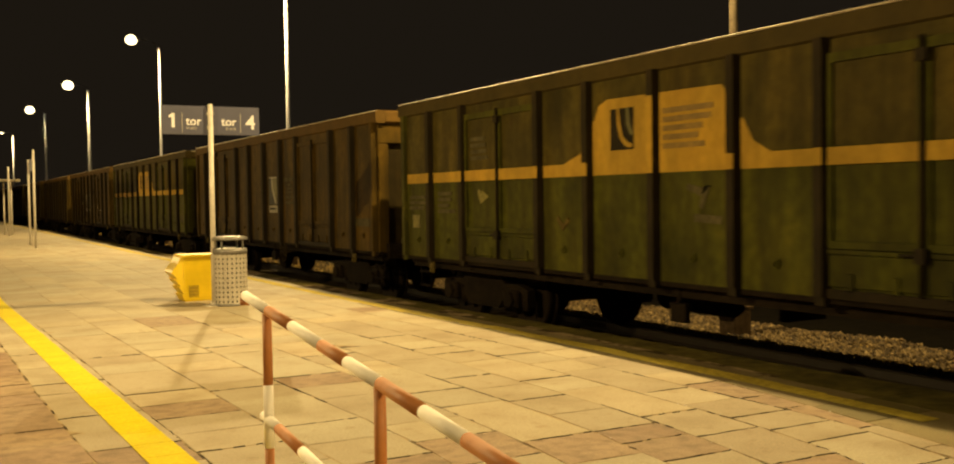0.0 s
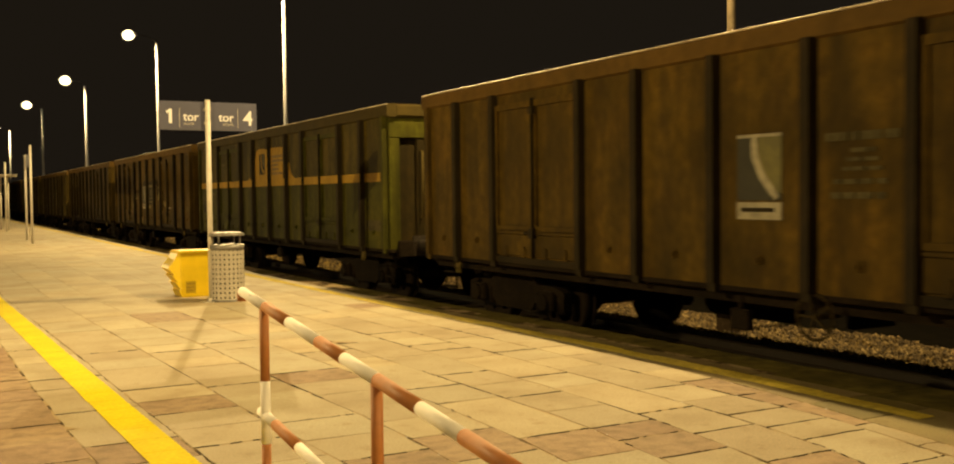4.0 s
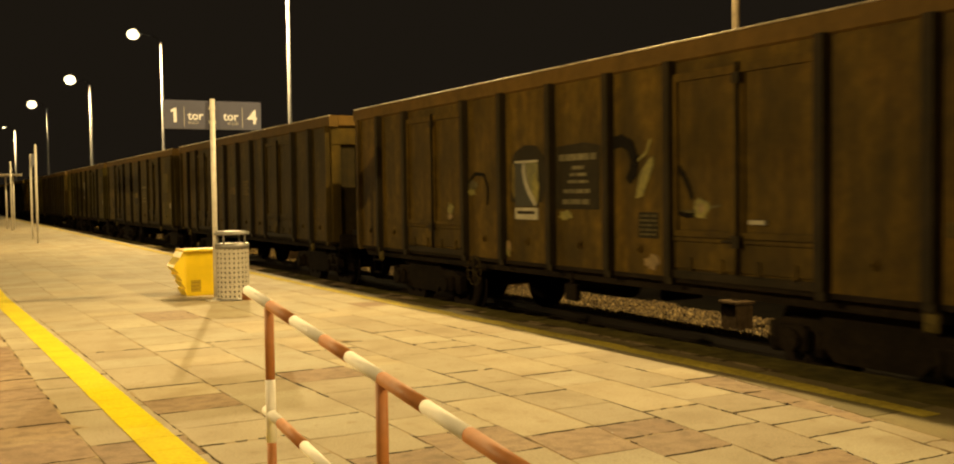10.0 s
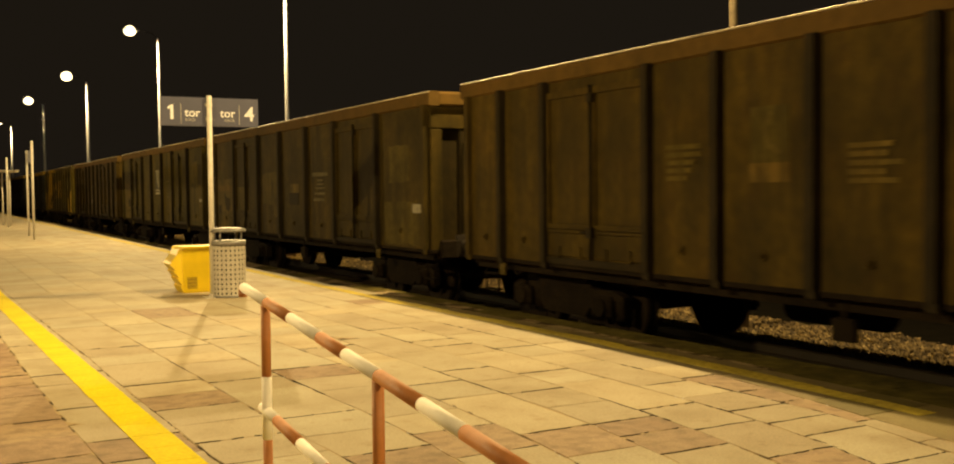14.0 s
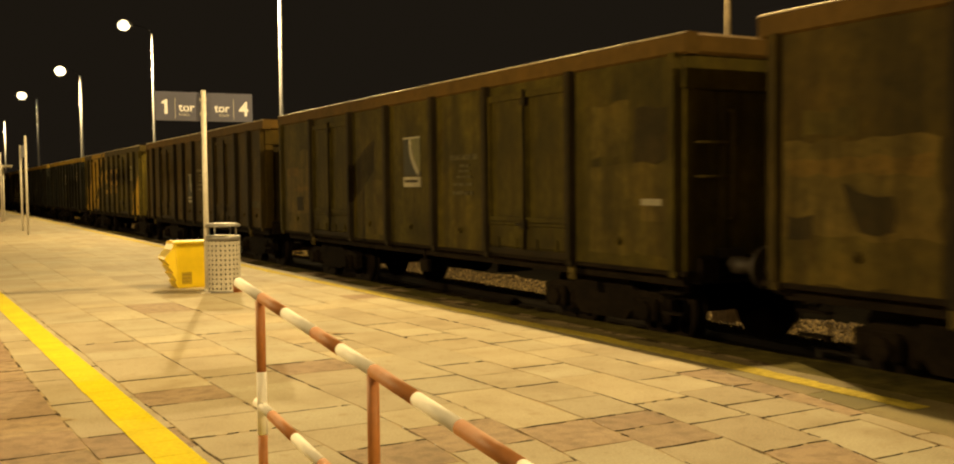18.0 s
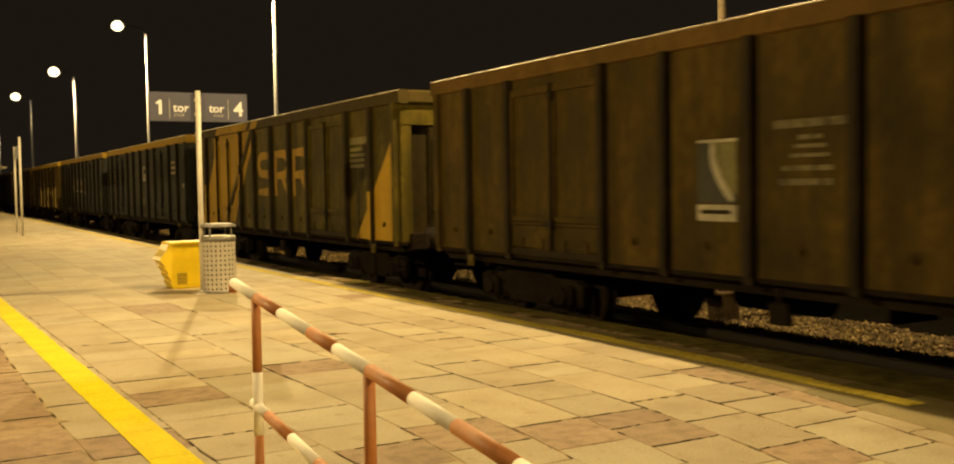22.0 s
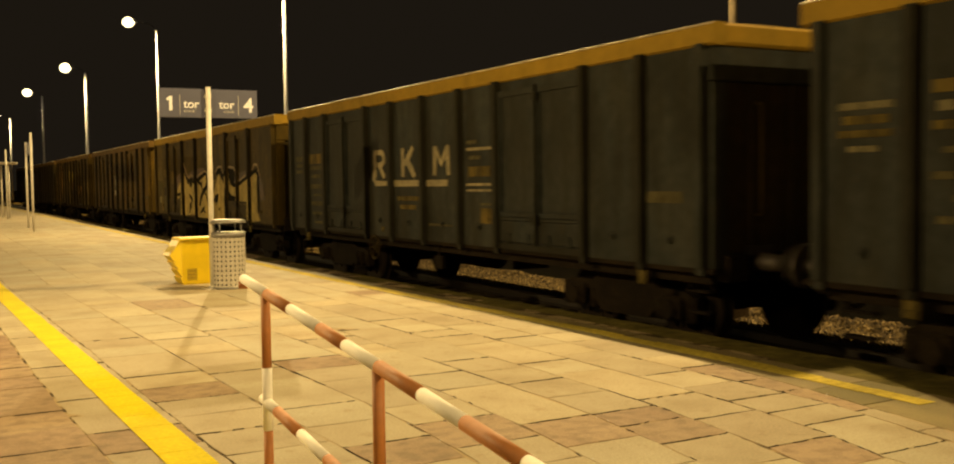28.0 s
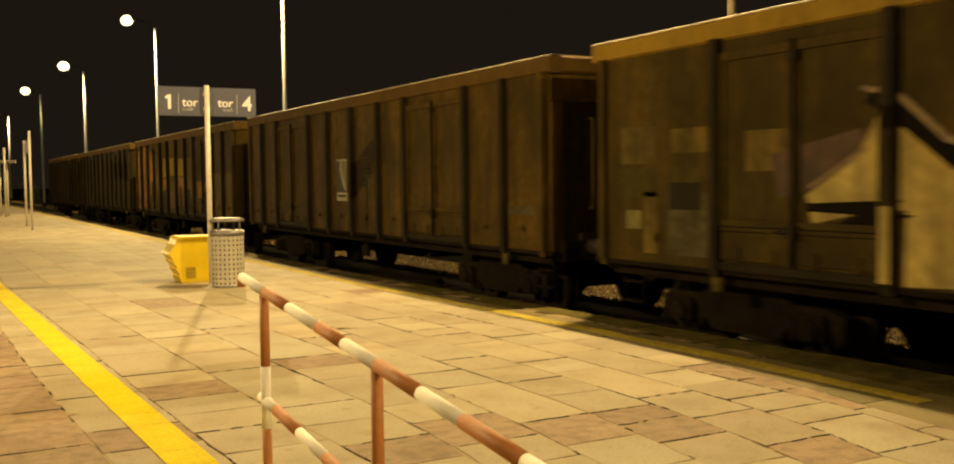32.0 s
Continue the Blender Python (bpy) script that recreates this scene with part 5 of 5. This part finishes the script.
def grit_box():
    """A yellow plastic box for road grit: ribbed flaring side, sloping lid edge, dark label."""
    ob = thing("grit_box", "bright yellow plastic grit box with stepped ribbed sides", "grit box", pose(3.2, 15.35, 0))
    side = [(0.2, 0.0), (0.15, 0.105), (0.18, 0.115), (0.1, 0.225), (0.135, 0.235), (0.05, 0.335), (0.085, 0.345), (0.0, 0.44), (0.02, 0.48), (0.1, 0.58), (0.14, 0.675)]
    mirror = [(0.98 - a, b) for a, b in reversed(side)]
    part("body", Shape().prism(side + mirror, 0.02, 0.52, 1), BOX_YELLOW, ob, "yellow ribbed plastic body")
    part("front_panel", Shape().prism([(0.21, 0.02), (0.16, 0.668), (0.82, 0.668), (0.77, 0.02)], 0.013, 0.03, 1), BOX_YELLOW, ob)
    part("lid", Shape().prism([(0.13, 0.672), (0.16, 0.702), (0.82, 0.702), (0.85, 0.672)], -0.02, 0.54, 1), BOX_YELLOW, ob, "yellow lid")
    part("label", Shape().box(0.25, 0.4, 0.009, 0.0125, 0.06, 0.24), BOX_LABEL, ob, "dull label")
    for k in range(3):
        part("label_bar", Shape().box(0.26, 0.38, 0.0065, 0.0085, 0.09 + 0.05 * k, 0.11 + 0.05 * k), BOX_BAR, ob)
    return ob


def banded(name, a, b, r, first, parent, label=""):
    """A tube in red and white bands: one mesh a band. first: (length, colour) of the bands in turn."""
    a, b = Vector(a), Vector(b)
    d = (b - a).normalized()
    at = 0.0
    for i, (n, red) in enumerate(first):
        e = min(at + n, (b - a).length)
        part(name, Shape().tube(a + d * at, a + d * e, r + (0.0012 if i % 2 else 0), 18), RAIL_RED if red else RAIL_WHITE, parent, "rust-red painted band" if red else "cream-white painted band")
        at = e
        if at >= (b - a).length - 1e-4:
            break


def railing():
    """A sloping tubular railing in red and white bands."""
    ob = thing("railing", "tubular steel railing painted in red and white bands", "railing", pose(1.4, 0, 0))
    slope = (0.84 - 0.98) / (3.28 - 4.61)

    def top(y):
        return 0.985 + slope * (y - 4.61)
    cuts = [4.99, 4.6, 4.26, 3.88, 3.6, 3.28, 2.93, 2.63, 2.28, 1.98, 1.6]
    rows, red = [], False
    for a, b in zip(cuts, cuts[1:]):
        rows.append((math.hypot(a - b, top(a) - top(b)), red))
        red = not red
    banded("top_rail", (0, 4.99, top(4.99)), (0, 1.6, top(1.6)), 0.0245, rows, ob)
    part("end_bend", Shape().path([(0, 4.988, top(4.99)), (0, 5.003, top(4.99) - 0.02), (0, 5.004, top(4.99) - 0.048)], 0.0235, 14), RAIL_RED, ob, "rust-red bent end")
    for y, bands in ((4.63, [(0.345, True), (0.3, False), (0.34, True), (0.3, False)]), (3.29, [(0.42, True), (0.22, False), (0.3, True)]), (1.95, [(0.4, True), (0.4, False)])):
        banded("post", (0, y, top(y) - 0.012), (0, y, 0), 0.0225, bands, ob)
        part("base_plate", Shape().box(-0.07, 0.07, y - 0.07, y + 0.07, 0, 0.012, 0.003), RAIL_RED, ob)
    low = top(4.63) - 0.52
    banded("lower_rail", (0, 4.7, low + 0.005), (0, 1.7, low + slope * -2.95), 0.0235, [(0.22, False), (0.33, True), (0.33, False), (0.33, True), (0.33, False), (0.33, True), (0.33, False), (0.33, True), (0.33, False), (0.33, True)], ob)
    return ob


def name_board(y0, y1, x0, x1, h0, h1):
    """A station board between two poles, along the platform."""
    ob = thing("name_board", "dark station board between two pale steel poles", "sign", pose(x0, y0, 0))
    part("pole", Shape().tube((0, 0, 0), (0, 0, h0), 0.038, 12), POLE_PAINT, ob)
    part("pole", Shape().tube((x1 - x0, y1 - y0, 0), (x1 - x0, y1 - y0, h1), 0.038, 12), POLE_PAINT, ob)
    b = Shape()
    b.add([(0.02, 0.1, 2.68), (x1 - x0 + 0.02, y1 - y0 - 0.1, 2.68), (x1 - x0 + 0.06, y1 - y0 - 0.1, 2.68), (0.06, 0.1, 2.68), (0.02, 0.1, 3.12), (x1 - x0 + 0.02, y1 - y0 - 0.1, 3.12), (x1 - x0 + 0.06, y1 - y0 - 0.1, 3.12), (0.06, 0.1, 3.12)],
          [(0, 1, 2, 3), (4, 5, 6, 7), (0, 1, 5, 4), (1, 2, 6, 5), (2, 3, 7, 6), (3, 0, 4, 7)])
    part("board", b, SIGN_GREY, ob, "dark grey board")
    return ob


def shelter_frame():
    """Far down the platform: pale poles under a thin roof beam."""
    ob = thing("shelter_frame", "pale steel poles carrying a thin horizontal beam", "shelter", pose(3.48, 52.5, 0))
    for x, y, h in ((0.0, 0.0, 3.3), (0.0, 3.5, 2.62), (0.25, 2.2, 2.62), (-1.6, 1.2, 2.62)):
        part("pole", Shape().tube((x, y, 0), (x, y, h), 0.04, 12), POLE_PAINT, ob)
    part("beam", Shape().box(-1.9, 0.6, 1.4, 1.6, 2.62, 2.7, 0.01), POLE_PAINT, ob)
    part("roof_sheet", Shape().box(-1.9, 0.6, 0.9, 3.9, 2.7, 2.73), POLE_PAINT, ob)
    return ob


track_sign()
litter_bin()
grit_box()
railing()
name_board(37.16, 40.7, 3.25, 3.38, 3.35, 3.16)
shelter_frame()


# ---- shrubs beyond the track, past the end of the train ----
LEAF, lt_, lb_ = nodes_of("shrub_leaf")
lt_.links.new(ramp(lt_, lt_.nodes.new("ShaderNodeNewGeometry").outputs["Random Per Island"], [(0.0, (0.02, 0.025, 0.008)), (0.6, (0.05, 0.055, 0.018)), (1.0, (0.09, 0.08, 0.03))]), lb_.inputs["Base Color"])
lb_.inputs["Roughness"].default_value = 0.7
BARK = plain("shrub_bark", (0.06, 0.045, 0.03), 0.9)


def shrub(x, y, z, wide, high, seed):
    """A low shrub: forked stems and a ragged crown of small leaves."""
    rng = random.Random(seed)
    ob = thing("shrub", "low dark shrub with a ragged crown beside the track", "shrub", pose(x, y, z), "shrubs beyond the track")
    stems, leaves = Shape(), Shape()
    for k in range(9):
        a, r = rng.uniform(0, 6.28), wide * rng.uniform(0.15, 0.48)
        tip = (r * math.cos(a), r * math.sin(a), high * rng.uniform(0.55, 0.95))
        mid = (tip[0] * 0.4, tip[1] * 0.4, tip[2] * 0.55)
        stems.tube((0, 0, -0.1), mid, 0.04, 6, 0.025).tube(mid, tip, 0.025, 6, 0.008)
        for j in range(130):
            q = rng.uniform(0.35, 1.0)
            p = [tip[i] * q + rng.gauss(0, 0.16 * wide * 0.5) for i in range(3)]
            p[2] = max(0.1, p[2])
            u, w = rng.uniform(0, 6.28), rng.uniform(0.06, 0.12)
            d = (w * math.cos(u), w * math.sin(u), rng.uniform(-0.05, 0.05))
            leaves.add([p, (p[0] + d[0], p[1] + d[1], p[2] + d[2]), (p[0] + d[0] * 0.5 - d[1] * 0.5, p[1] + d[1] * 0.5 + d[0] * 0.5, p[2] + w * 0.6)], [(0, 1, 2)])
    part("stems", stems, BARK, ob)
    part("crown", leaves, LEAF, ob, "dark green leaves")


for i, (x, y, wide, high) in enumerate(((13.2, 150, 3.0, 2.6), (12.8, 139, 2.4, 2.0), (14.0, 161, 3.6, 3.2), (12.9, 131, 2.0, 1.5))):
    shrub(x, y, -0.78 - (x - 11.5) * 0.8, wide, high + (x - 11.5) * 0.8, 40 + i)


# ---- paving: slabs one by one near the camera, the rest joined ----
ROW = 0.53
# joints along the platform: place across at these distances along it
ALONG = (3.6, 4.1, 4.6, 5.2, 6.0, 7.0, 8.5, 10.0, 12.0, 17.0)
JOINTS = [
    (-0.72,) * 10,
    (-0.14, -0.15, -0.16, -0.18, -0.2, -0.22, -0.25, -0.28, -0.32, -0.42),
    (0.39, 0.38, 0.36, 0.34, 0.31, 0.28, 0.23, 0.19, 0.13, -0.02),
    (0.92, 0.9, 0.88, 0.86, 0.83, 0.78, 0.735, 0.705, 0.66, 0.52),
    (1.5, 1.48, 1.46, 1.42, 1.385, 1.35, 1.305, 1.275, 1.215, 1.06),
    (2.08, 2.08, 2.07, 2.04, 2.0, 1.955, 1.915, 1.87, 1.8, 1.64),
    (2.44, 2.5, 2.53, 2.585, 2.605, 2.565, 2.505, 2.48, 2.35, 2.19),
    (3.0, 3.06, 3.11, 3.165, 3.2, 3.19, 3.135, 3.07, 2.97, 2.83),
    (3.45, 3.56, 3.63, 3.69, 3.72, 3.705, 3.68, 3.65, 3.6, 3.5),
    (3.94, 4.08, 4.14, 4.2, 4.225, 4.21, 4.2, 4.17, 4.11, 4.0),
    (4.44, 4.58, 4.66, 4.7, 4.72, 4.71, 4.7, 4.66, 4.6, 4.48),
    (5.0, 5.12, 5.2, 5.21, 5.2, 5.19, 5.17, 5.12, 5.06, 4.92),
    (5.2, 5.28, 5.36, 5.46, 5.55, 5.58, 5.57, 5.54, 5.47, 5.36),
    (6.0, 6.01, 6.02, 6.04, 6.05, 6.06, 6.03, 5.98, 5.9, 5.76),
]
# where the platform's outer edge lies
RIMLINE = (6.72, 6.71, 6.7, 6.68, 6.62, 6.58, 6.53, 6.46, 6.34, 6.2)
PHASE = [0.1, 0.22, 0.05, 0.28, 0.14, 0.012, 0.25, 0.21, 0.07, 0.072, 0.24, 0.12, 0.27]
# joints across, column by column, that lie open
CUTS = {2: (6.12, 7.2, 9.12, 10.2), 3: (5.86, 6.4, 7.5, 9.0, 10.9, 11.87), 4: (6.05, 7.1, 8.15, 10.3, 12.1, 15.87), 5: (5.3, 6.42, 7.95, 10.0, 13.45, 14.3, 16.0),
        6: (4.95, 5.57, 8.23, 10.35, 14.6, 15.85), 7: (5.23, 7.0, 9.2), 8: (4.42, 4.87, 5.22, 6.33, 7.42), 9: (4.06, 4.77, 5.4, 6.98, 8.65, 9.05, 10.05),
        10: (3.64, 4.31, 4.66, 5.05, 6.05, 8.22), 11: (4.4, 5.08, 5.5, 6.13, 14.9)}
# slabs of a darker cast, by a point on each
DARK_AT = [(1.65, 7.6), (3.9, 5.05), (3.9, 4.6), (4.3, 3.8), (4.9, 3.5), (5.4, 5.8), (5.35, 5.3), (2.85, 7.9), (2.85, 5.3), (2.3, 5.0), (0.5, 6.4), (0.4, 9.5), (0.55, 7.0), (0.55, 5.4), (1.1, 6.1), (2.3, 5.2), (3.4, 4.73), (5.27, 4.78), (4.73, 3.56), (5.27, 3.9)]
LINE_X = (1.085, 1.33)
# inner side of the yellow line along the edge
EDGE_LINE = (5.6, 5.63, 5.65, 5.67, 5.68, 5.68, 5.66, 5.61, 5.53, 5.41)
rng = random.Random(8)


def joint_at(k, y):
    return float(np.interp(y, ALONG, JOINTS[k]))


def edge_at(y):
    return float(np.interp(y, ALONG, RIMLINE))


def slab_shape(k, y0, y1, gap, gap0, gap1, chip):
    """A slab between two joints: its middle, and its mesh round the middle, upper edges rounded off and chipped."""
    c, m = 0.0022, (y0 + y1) / 2
    x00, x10, x11, x01 = joint_at(k, y0), joint_at(k + 1, y0), joint_at(k + 1, y1), joint_at(k, y1)
    mx = (x00 + x10 + x11 + x01) / 4
    corner = [(x00 - mx + gap, y0 - m + gap0), (x10 - mx - gap, y0 - m + gap0), (x11 - mx - gap, y1 - m - gap1), (x01 - mx + gap, y1 - m - gap1)]
    rim = []
    for i in range(4):
        (ax, ay), (bx, by) = corner[i], corner[(i + 1) % 4]
        rim.append((ax, ay))
        if chip:
            for q in ((0.3, 0.7) if i in (1, 3) else (0.5,)):
                q += rng.uniform(-0.15, 0.15)
                rim.append((ax + (bx - ax) * q, ay + (by - ay) * q))
    out = []
    for x, y in rim:
        q = 1 - chip * rng.random() ** 2 / max(abs(x), abs(y), 0.1)
        out.append((x * q, y * q))
    n = len(out)
    v = [(x, y, -0.03) for x, y in out] + [(x, y, -c) for x, y in out] + [(x * (1 - 2 * c), y * (1 - 2 * c), 0) for x, y in out]
    f = []
    for i in range(n):
        j = (i + 1) % n
        f += [(i, j, n + j, n + i), (n + i, n + j, 2 * n + j, 2 * n + i)]
    return (mx, m), v, f + [tuple(range(2 * n, 3 * n))]


rest = Shape()
for k in range(13):
    y0 = PLAT_NEAR + PHASE[k]
    forced = list(CUTS.get(k, ()))
    gap1 = 0.001
    while y0 < PLAT_FAR - 2:
        ahead = [c for c in forced if c > y0 + 0.1]
        y1 = y0 + ROW * rng.choice((1, 1, 2)) + rng.uniform(-0.01, 0.01)
        gap0, gap1 = gap1, rng.choice((0.0006, 0.0006, 0.001, 0.002))
        if ahead and ahead[0] - y0 < 2.4:
            n = max(1, round((ahead[0] - y0) / ROW))
            y1 = y0 + (ahead[0] - y0) * (1 if n < 3 else 2) / max(n, 2 if n > 2 else 1) if n > 1 else ahead[0]
            if y1 > ahead[0] - 0.02:
                y1, gap1 = ahead[0], rng.choice((0.004, 0.005, 0.007))
        gap = rng.choice((0.0004, 0.0006, 0.001, 0.0025, 0.005))
        near = (3.2 if k < 11 else 1.0) <= y0 <= 13.4 and k >= 1
        (cx, cy), v, f = slab_shape(k, y0, y1, gap, gap0, gap1, 0.014 if near else 0.0)
        dz = rng.uniform(0.0, 0.002)
        dark = rng.random() < (0.03 if cx < 3.7 or cy > 6.2 else 0.06) or any(joint_at(k, b) < a < joint_at(k + 1, b) and y0 < b < y1 for a, b in DARK_AT) or (k < 3 and rng.random() < 0.8)
        if near:
            me = Shape().add(v, f).data("slab", MOSSY_SLAB if k == 12 else DARK_SLAB if dark else CONCRETE)
            part("slab", me, None, platform, at=pose(cx, cy, dz, rng.uniform(-0.2, 0.2), rng.uniform(-0.25, 0.25), 0))
        else:
            rest.add([(a + cx, b + cy, c + dz) for a, b, c in v], f)
        y0 = y1
more = part("more_slabs", rest, CONCRETE, platform, "further concrete slabs of the paving")
tagged(more, kind="stuff")

# edge stones: a mossy strip of them between the paving and the track
y = PLAT_NEAR
stone = 0
while y < PLAT_FAR:
    y1 = y + 0.99
    a0, a1, b0, b1 = joint_at(13, y) + 0.004, joint_at(13, y1) + 0.004, edge_at(y), edge_at(y1)
    dz = rng.uniform(-0.004, 0.0)
    s = Shape()
    s.add([(a0, y, -0.14), (b0, y, -0.14), (b1, y1, -0.14), (a1, y1, -0.14), (a0, y, dz), (b0 - 0.02, y, dz), (b1 - 0.02, y1, dz), (a1, y1, dz), (b0, y, dz - 0.022), (b1, y1, dz - 0.022)],
          [(3, 2, 1, 0), (4, 5, 6, 7), (5, 8, 9, 6), (8, 1, 2, 9), (0, 4, 7, 3), (0, 1, 8, 5, 4), (7, 6, 9, 2, 3)])
    if stone == 0:
        platform_edge = structure("platform_edge", s, EDGE_CONCRETE, "worn mossy concrete edge stones of the platform", "platform edge")
    else:
        part("edge_stone", s, EDGE_CONCRETE, platform_edge)
    stone += 1
    y += 1.0
wall = Shape()
for k in range(int(PLAT_NEAR), 20):
    x0, x1 = edge_at(k) - 0.14, edge_at(k + 1) - 0.14
    wall.add([(x0, k, -0.78), (x0 + 0.08, k, -0.78), (x1 + 0.08, k + 1, -0.78), (x1, k + 1, -0.78), (x0, k, -0.142), (x0 + 0.08, k, -0.142), (x1 + 0.08, k + 1, -0.142), (x1, k + 1, -0.142)],
             [(0, 1, 2, 3), (4, 5, 6, 7), (0, 1, 5, 4), (1, 2, 6, 5), (2, 3, 7, 6), (3, 0, 4, 7)])
wall.box(edge_at(20) - 0.14, edge_at(20) - 0.06, 20, PLAT_FAR, -0.78, -0.142)
structure("platform_wall", wall, EDGE_CONCRETE, "concrete wall under the platform's edge stones", "platform edge")

# painted lines, slab by slab
lines = Shape()
y = PLAT_NEAR + 0.4
while y < PLAT_FAR - 1:
    e = y + 0.345
    d, f = (-0.028 * (max(1.0, min(v, 17)) - 5.8) for v in (y, e))
    a, b = LINE_X[0] + rng.uniform(-0.003, 0.003), LINE_X[1] + rng.uniform(-0.003, 0.003)
    lines.prism([(a + d, y), (b + d, y), (b + f, e), (a + f, e)], 0.0042, 0.0064, 2)
    y += 0.349
structure("safety_line", lines, YELLOW_LINE, "bright yellow safety line painted on the slabs", "painted line")
lines = Shape()
y = 4.3
while y < PLAT_FAR - 1:
    e = y + 0.49
    a, b = rng.uniform(-0.015, 0.015), 0.18 + rng.uniform(-0.03, 0.02)
    p, q = (float(np.interp(v, ALONG, EDGE_LINE)) for v in (y, e - 0.003))
    lines.prism([(p + a, y), (p + b, y), (q + b, e - 0.003), (q + a, e - 0.003)], 0.0042, 0.0062, 2)
    y = e
structure("edge_line", lines, OLD_YELLOW, "worn yellow line along the platform edge", "painted line")

# grit and crumbs in the joints
crumbs = Shape()
for i in range(150):
    k, y = rng.randrange(4, 13), rng.uniform(3.6, 14)
    x = joint_at(k, y) + rng.uniform(-0.02, 0.02)
    r = rng.uniform(0.003, 0.011)
    crumbs.add([(x + r, y, 0), (x - r * 0.5, y + r, 0.001), (x - r * 0.6, y - r, 0), (x, y, r * 0.9)], [(0, 1, 2), (0, 1, 3), (1, 2, 3), (2, 0, 3)])
ob = new("crumbs", crumbs.data("crumbs", SIGN_DULL))
tagged(ob, "pale grit and crumbs lying in the paving joints", "grit", kind="stuff")

# dirt in the open joints, in crooked strands
dirt = Shape()


def strand(along, a, b, share):
    """Flat crooked crumbs of dirt from a to b along a joint."""
    while a < b - 0.03:
        c = min(b, a + rng.uniform(0.03, 0.09))
        if rng.random() < share:
            h = [rng.uniform(0.0008, 0.0035) for q in range(4)]
            (x0, y0), (x1, y1) = along(a), along(c)
            dx, dy = (0, 1) if abs(x1 - x0) > abs(y1 - y0) else (1, 0)
            dirt.prism([(x0 - dx * h[0], y0 - dy * h[0]), (x1 - dx * h[1], y1 - dy * h[1]), (x1 + dx * h[2], y1 + dy * h[2]), (x0 + dx * h[3], y0 + dy * h[3])], -0.003, 0.0036, 2)
        a = c


for k, cuts in CUTS.items():
    for cut in cuts:
        if cut < 11:
            strand(lambda a: (a, cut + 0.006 * math.sin(a * 23)), joint_at(k, cut), joint_at(k + 1, cut), 0.75)
for k in range(4, 12):
    y = 3.6
    while y < 10:
        y1 = y + rng.uniform(0.3, 0.9)
        strand(lambda a: (joint_at(k, a) + 0.004 * math.sin(a * 19), a), y, y1, rng.choice((0.0, 0.0, 0.1, 0.75)))
        y = y1
ob = new("joint_dirt", dirt.data("joint_dirt", SOIL))
tagged(ob, "dark dirt packed in the open paving joints", "dirt", kind="stuff")


# ---- what moves ----
RUN = (14.9007, -111.7672, -63.091, 57.28, -75.567, 33.315)    # the first wagon's rear along the track, in powers of t / 32


def rear(t):
    return sum(c * (t / 32) ** i for i, c in enumerate(RUN))


def motions():
    for ob, (u, *_) in zip(WAGONS, TRAIN):
        walk(ob, [(t / 2, pose(TRACK_X, rear(t / 2) + u - LONG / 2, RAIL)) for t in range(65)])
    sets = [o for ob in WAGONS for b in ob.children if b.name.startswith("bogie") for o in b.children if o.name.startswith("wheelset")]
    times = [k * 0.1 for k in range(321)]
    start = rear(0)
    for a in (-0.9, 0.9):
        group = [o for o in sets if abs(o.location.y - a) < 0.1]
        walk(group[0], [(t, pose(0, a, WHEEL_R) @ Matrix.Rotation((start - rear(t)) / WHEEL_R, 4, "X")) for t in times])
        for o in group[1:]:
            o.rotation_mode = "QUATERNION"
            o.animation_data_create()
            o.animation_data.action = group[0].animation_data.action
            o.animation_data.action_slot = group[0].animation_data.action_slot


motions()
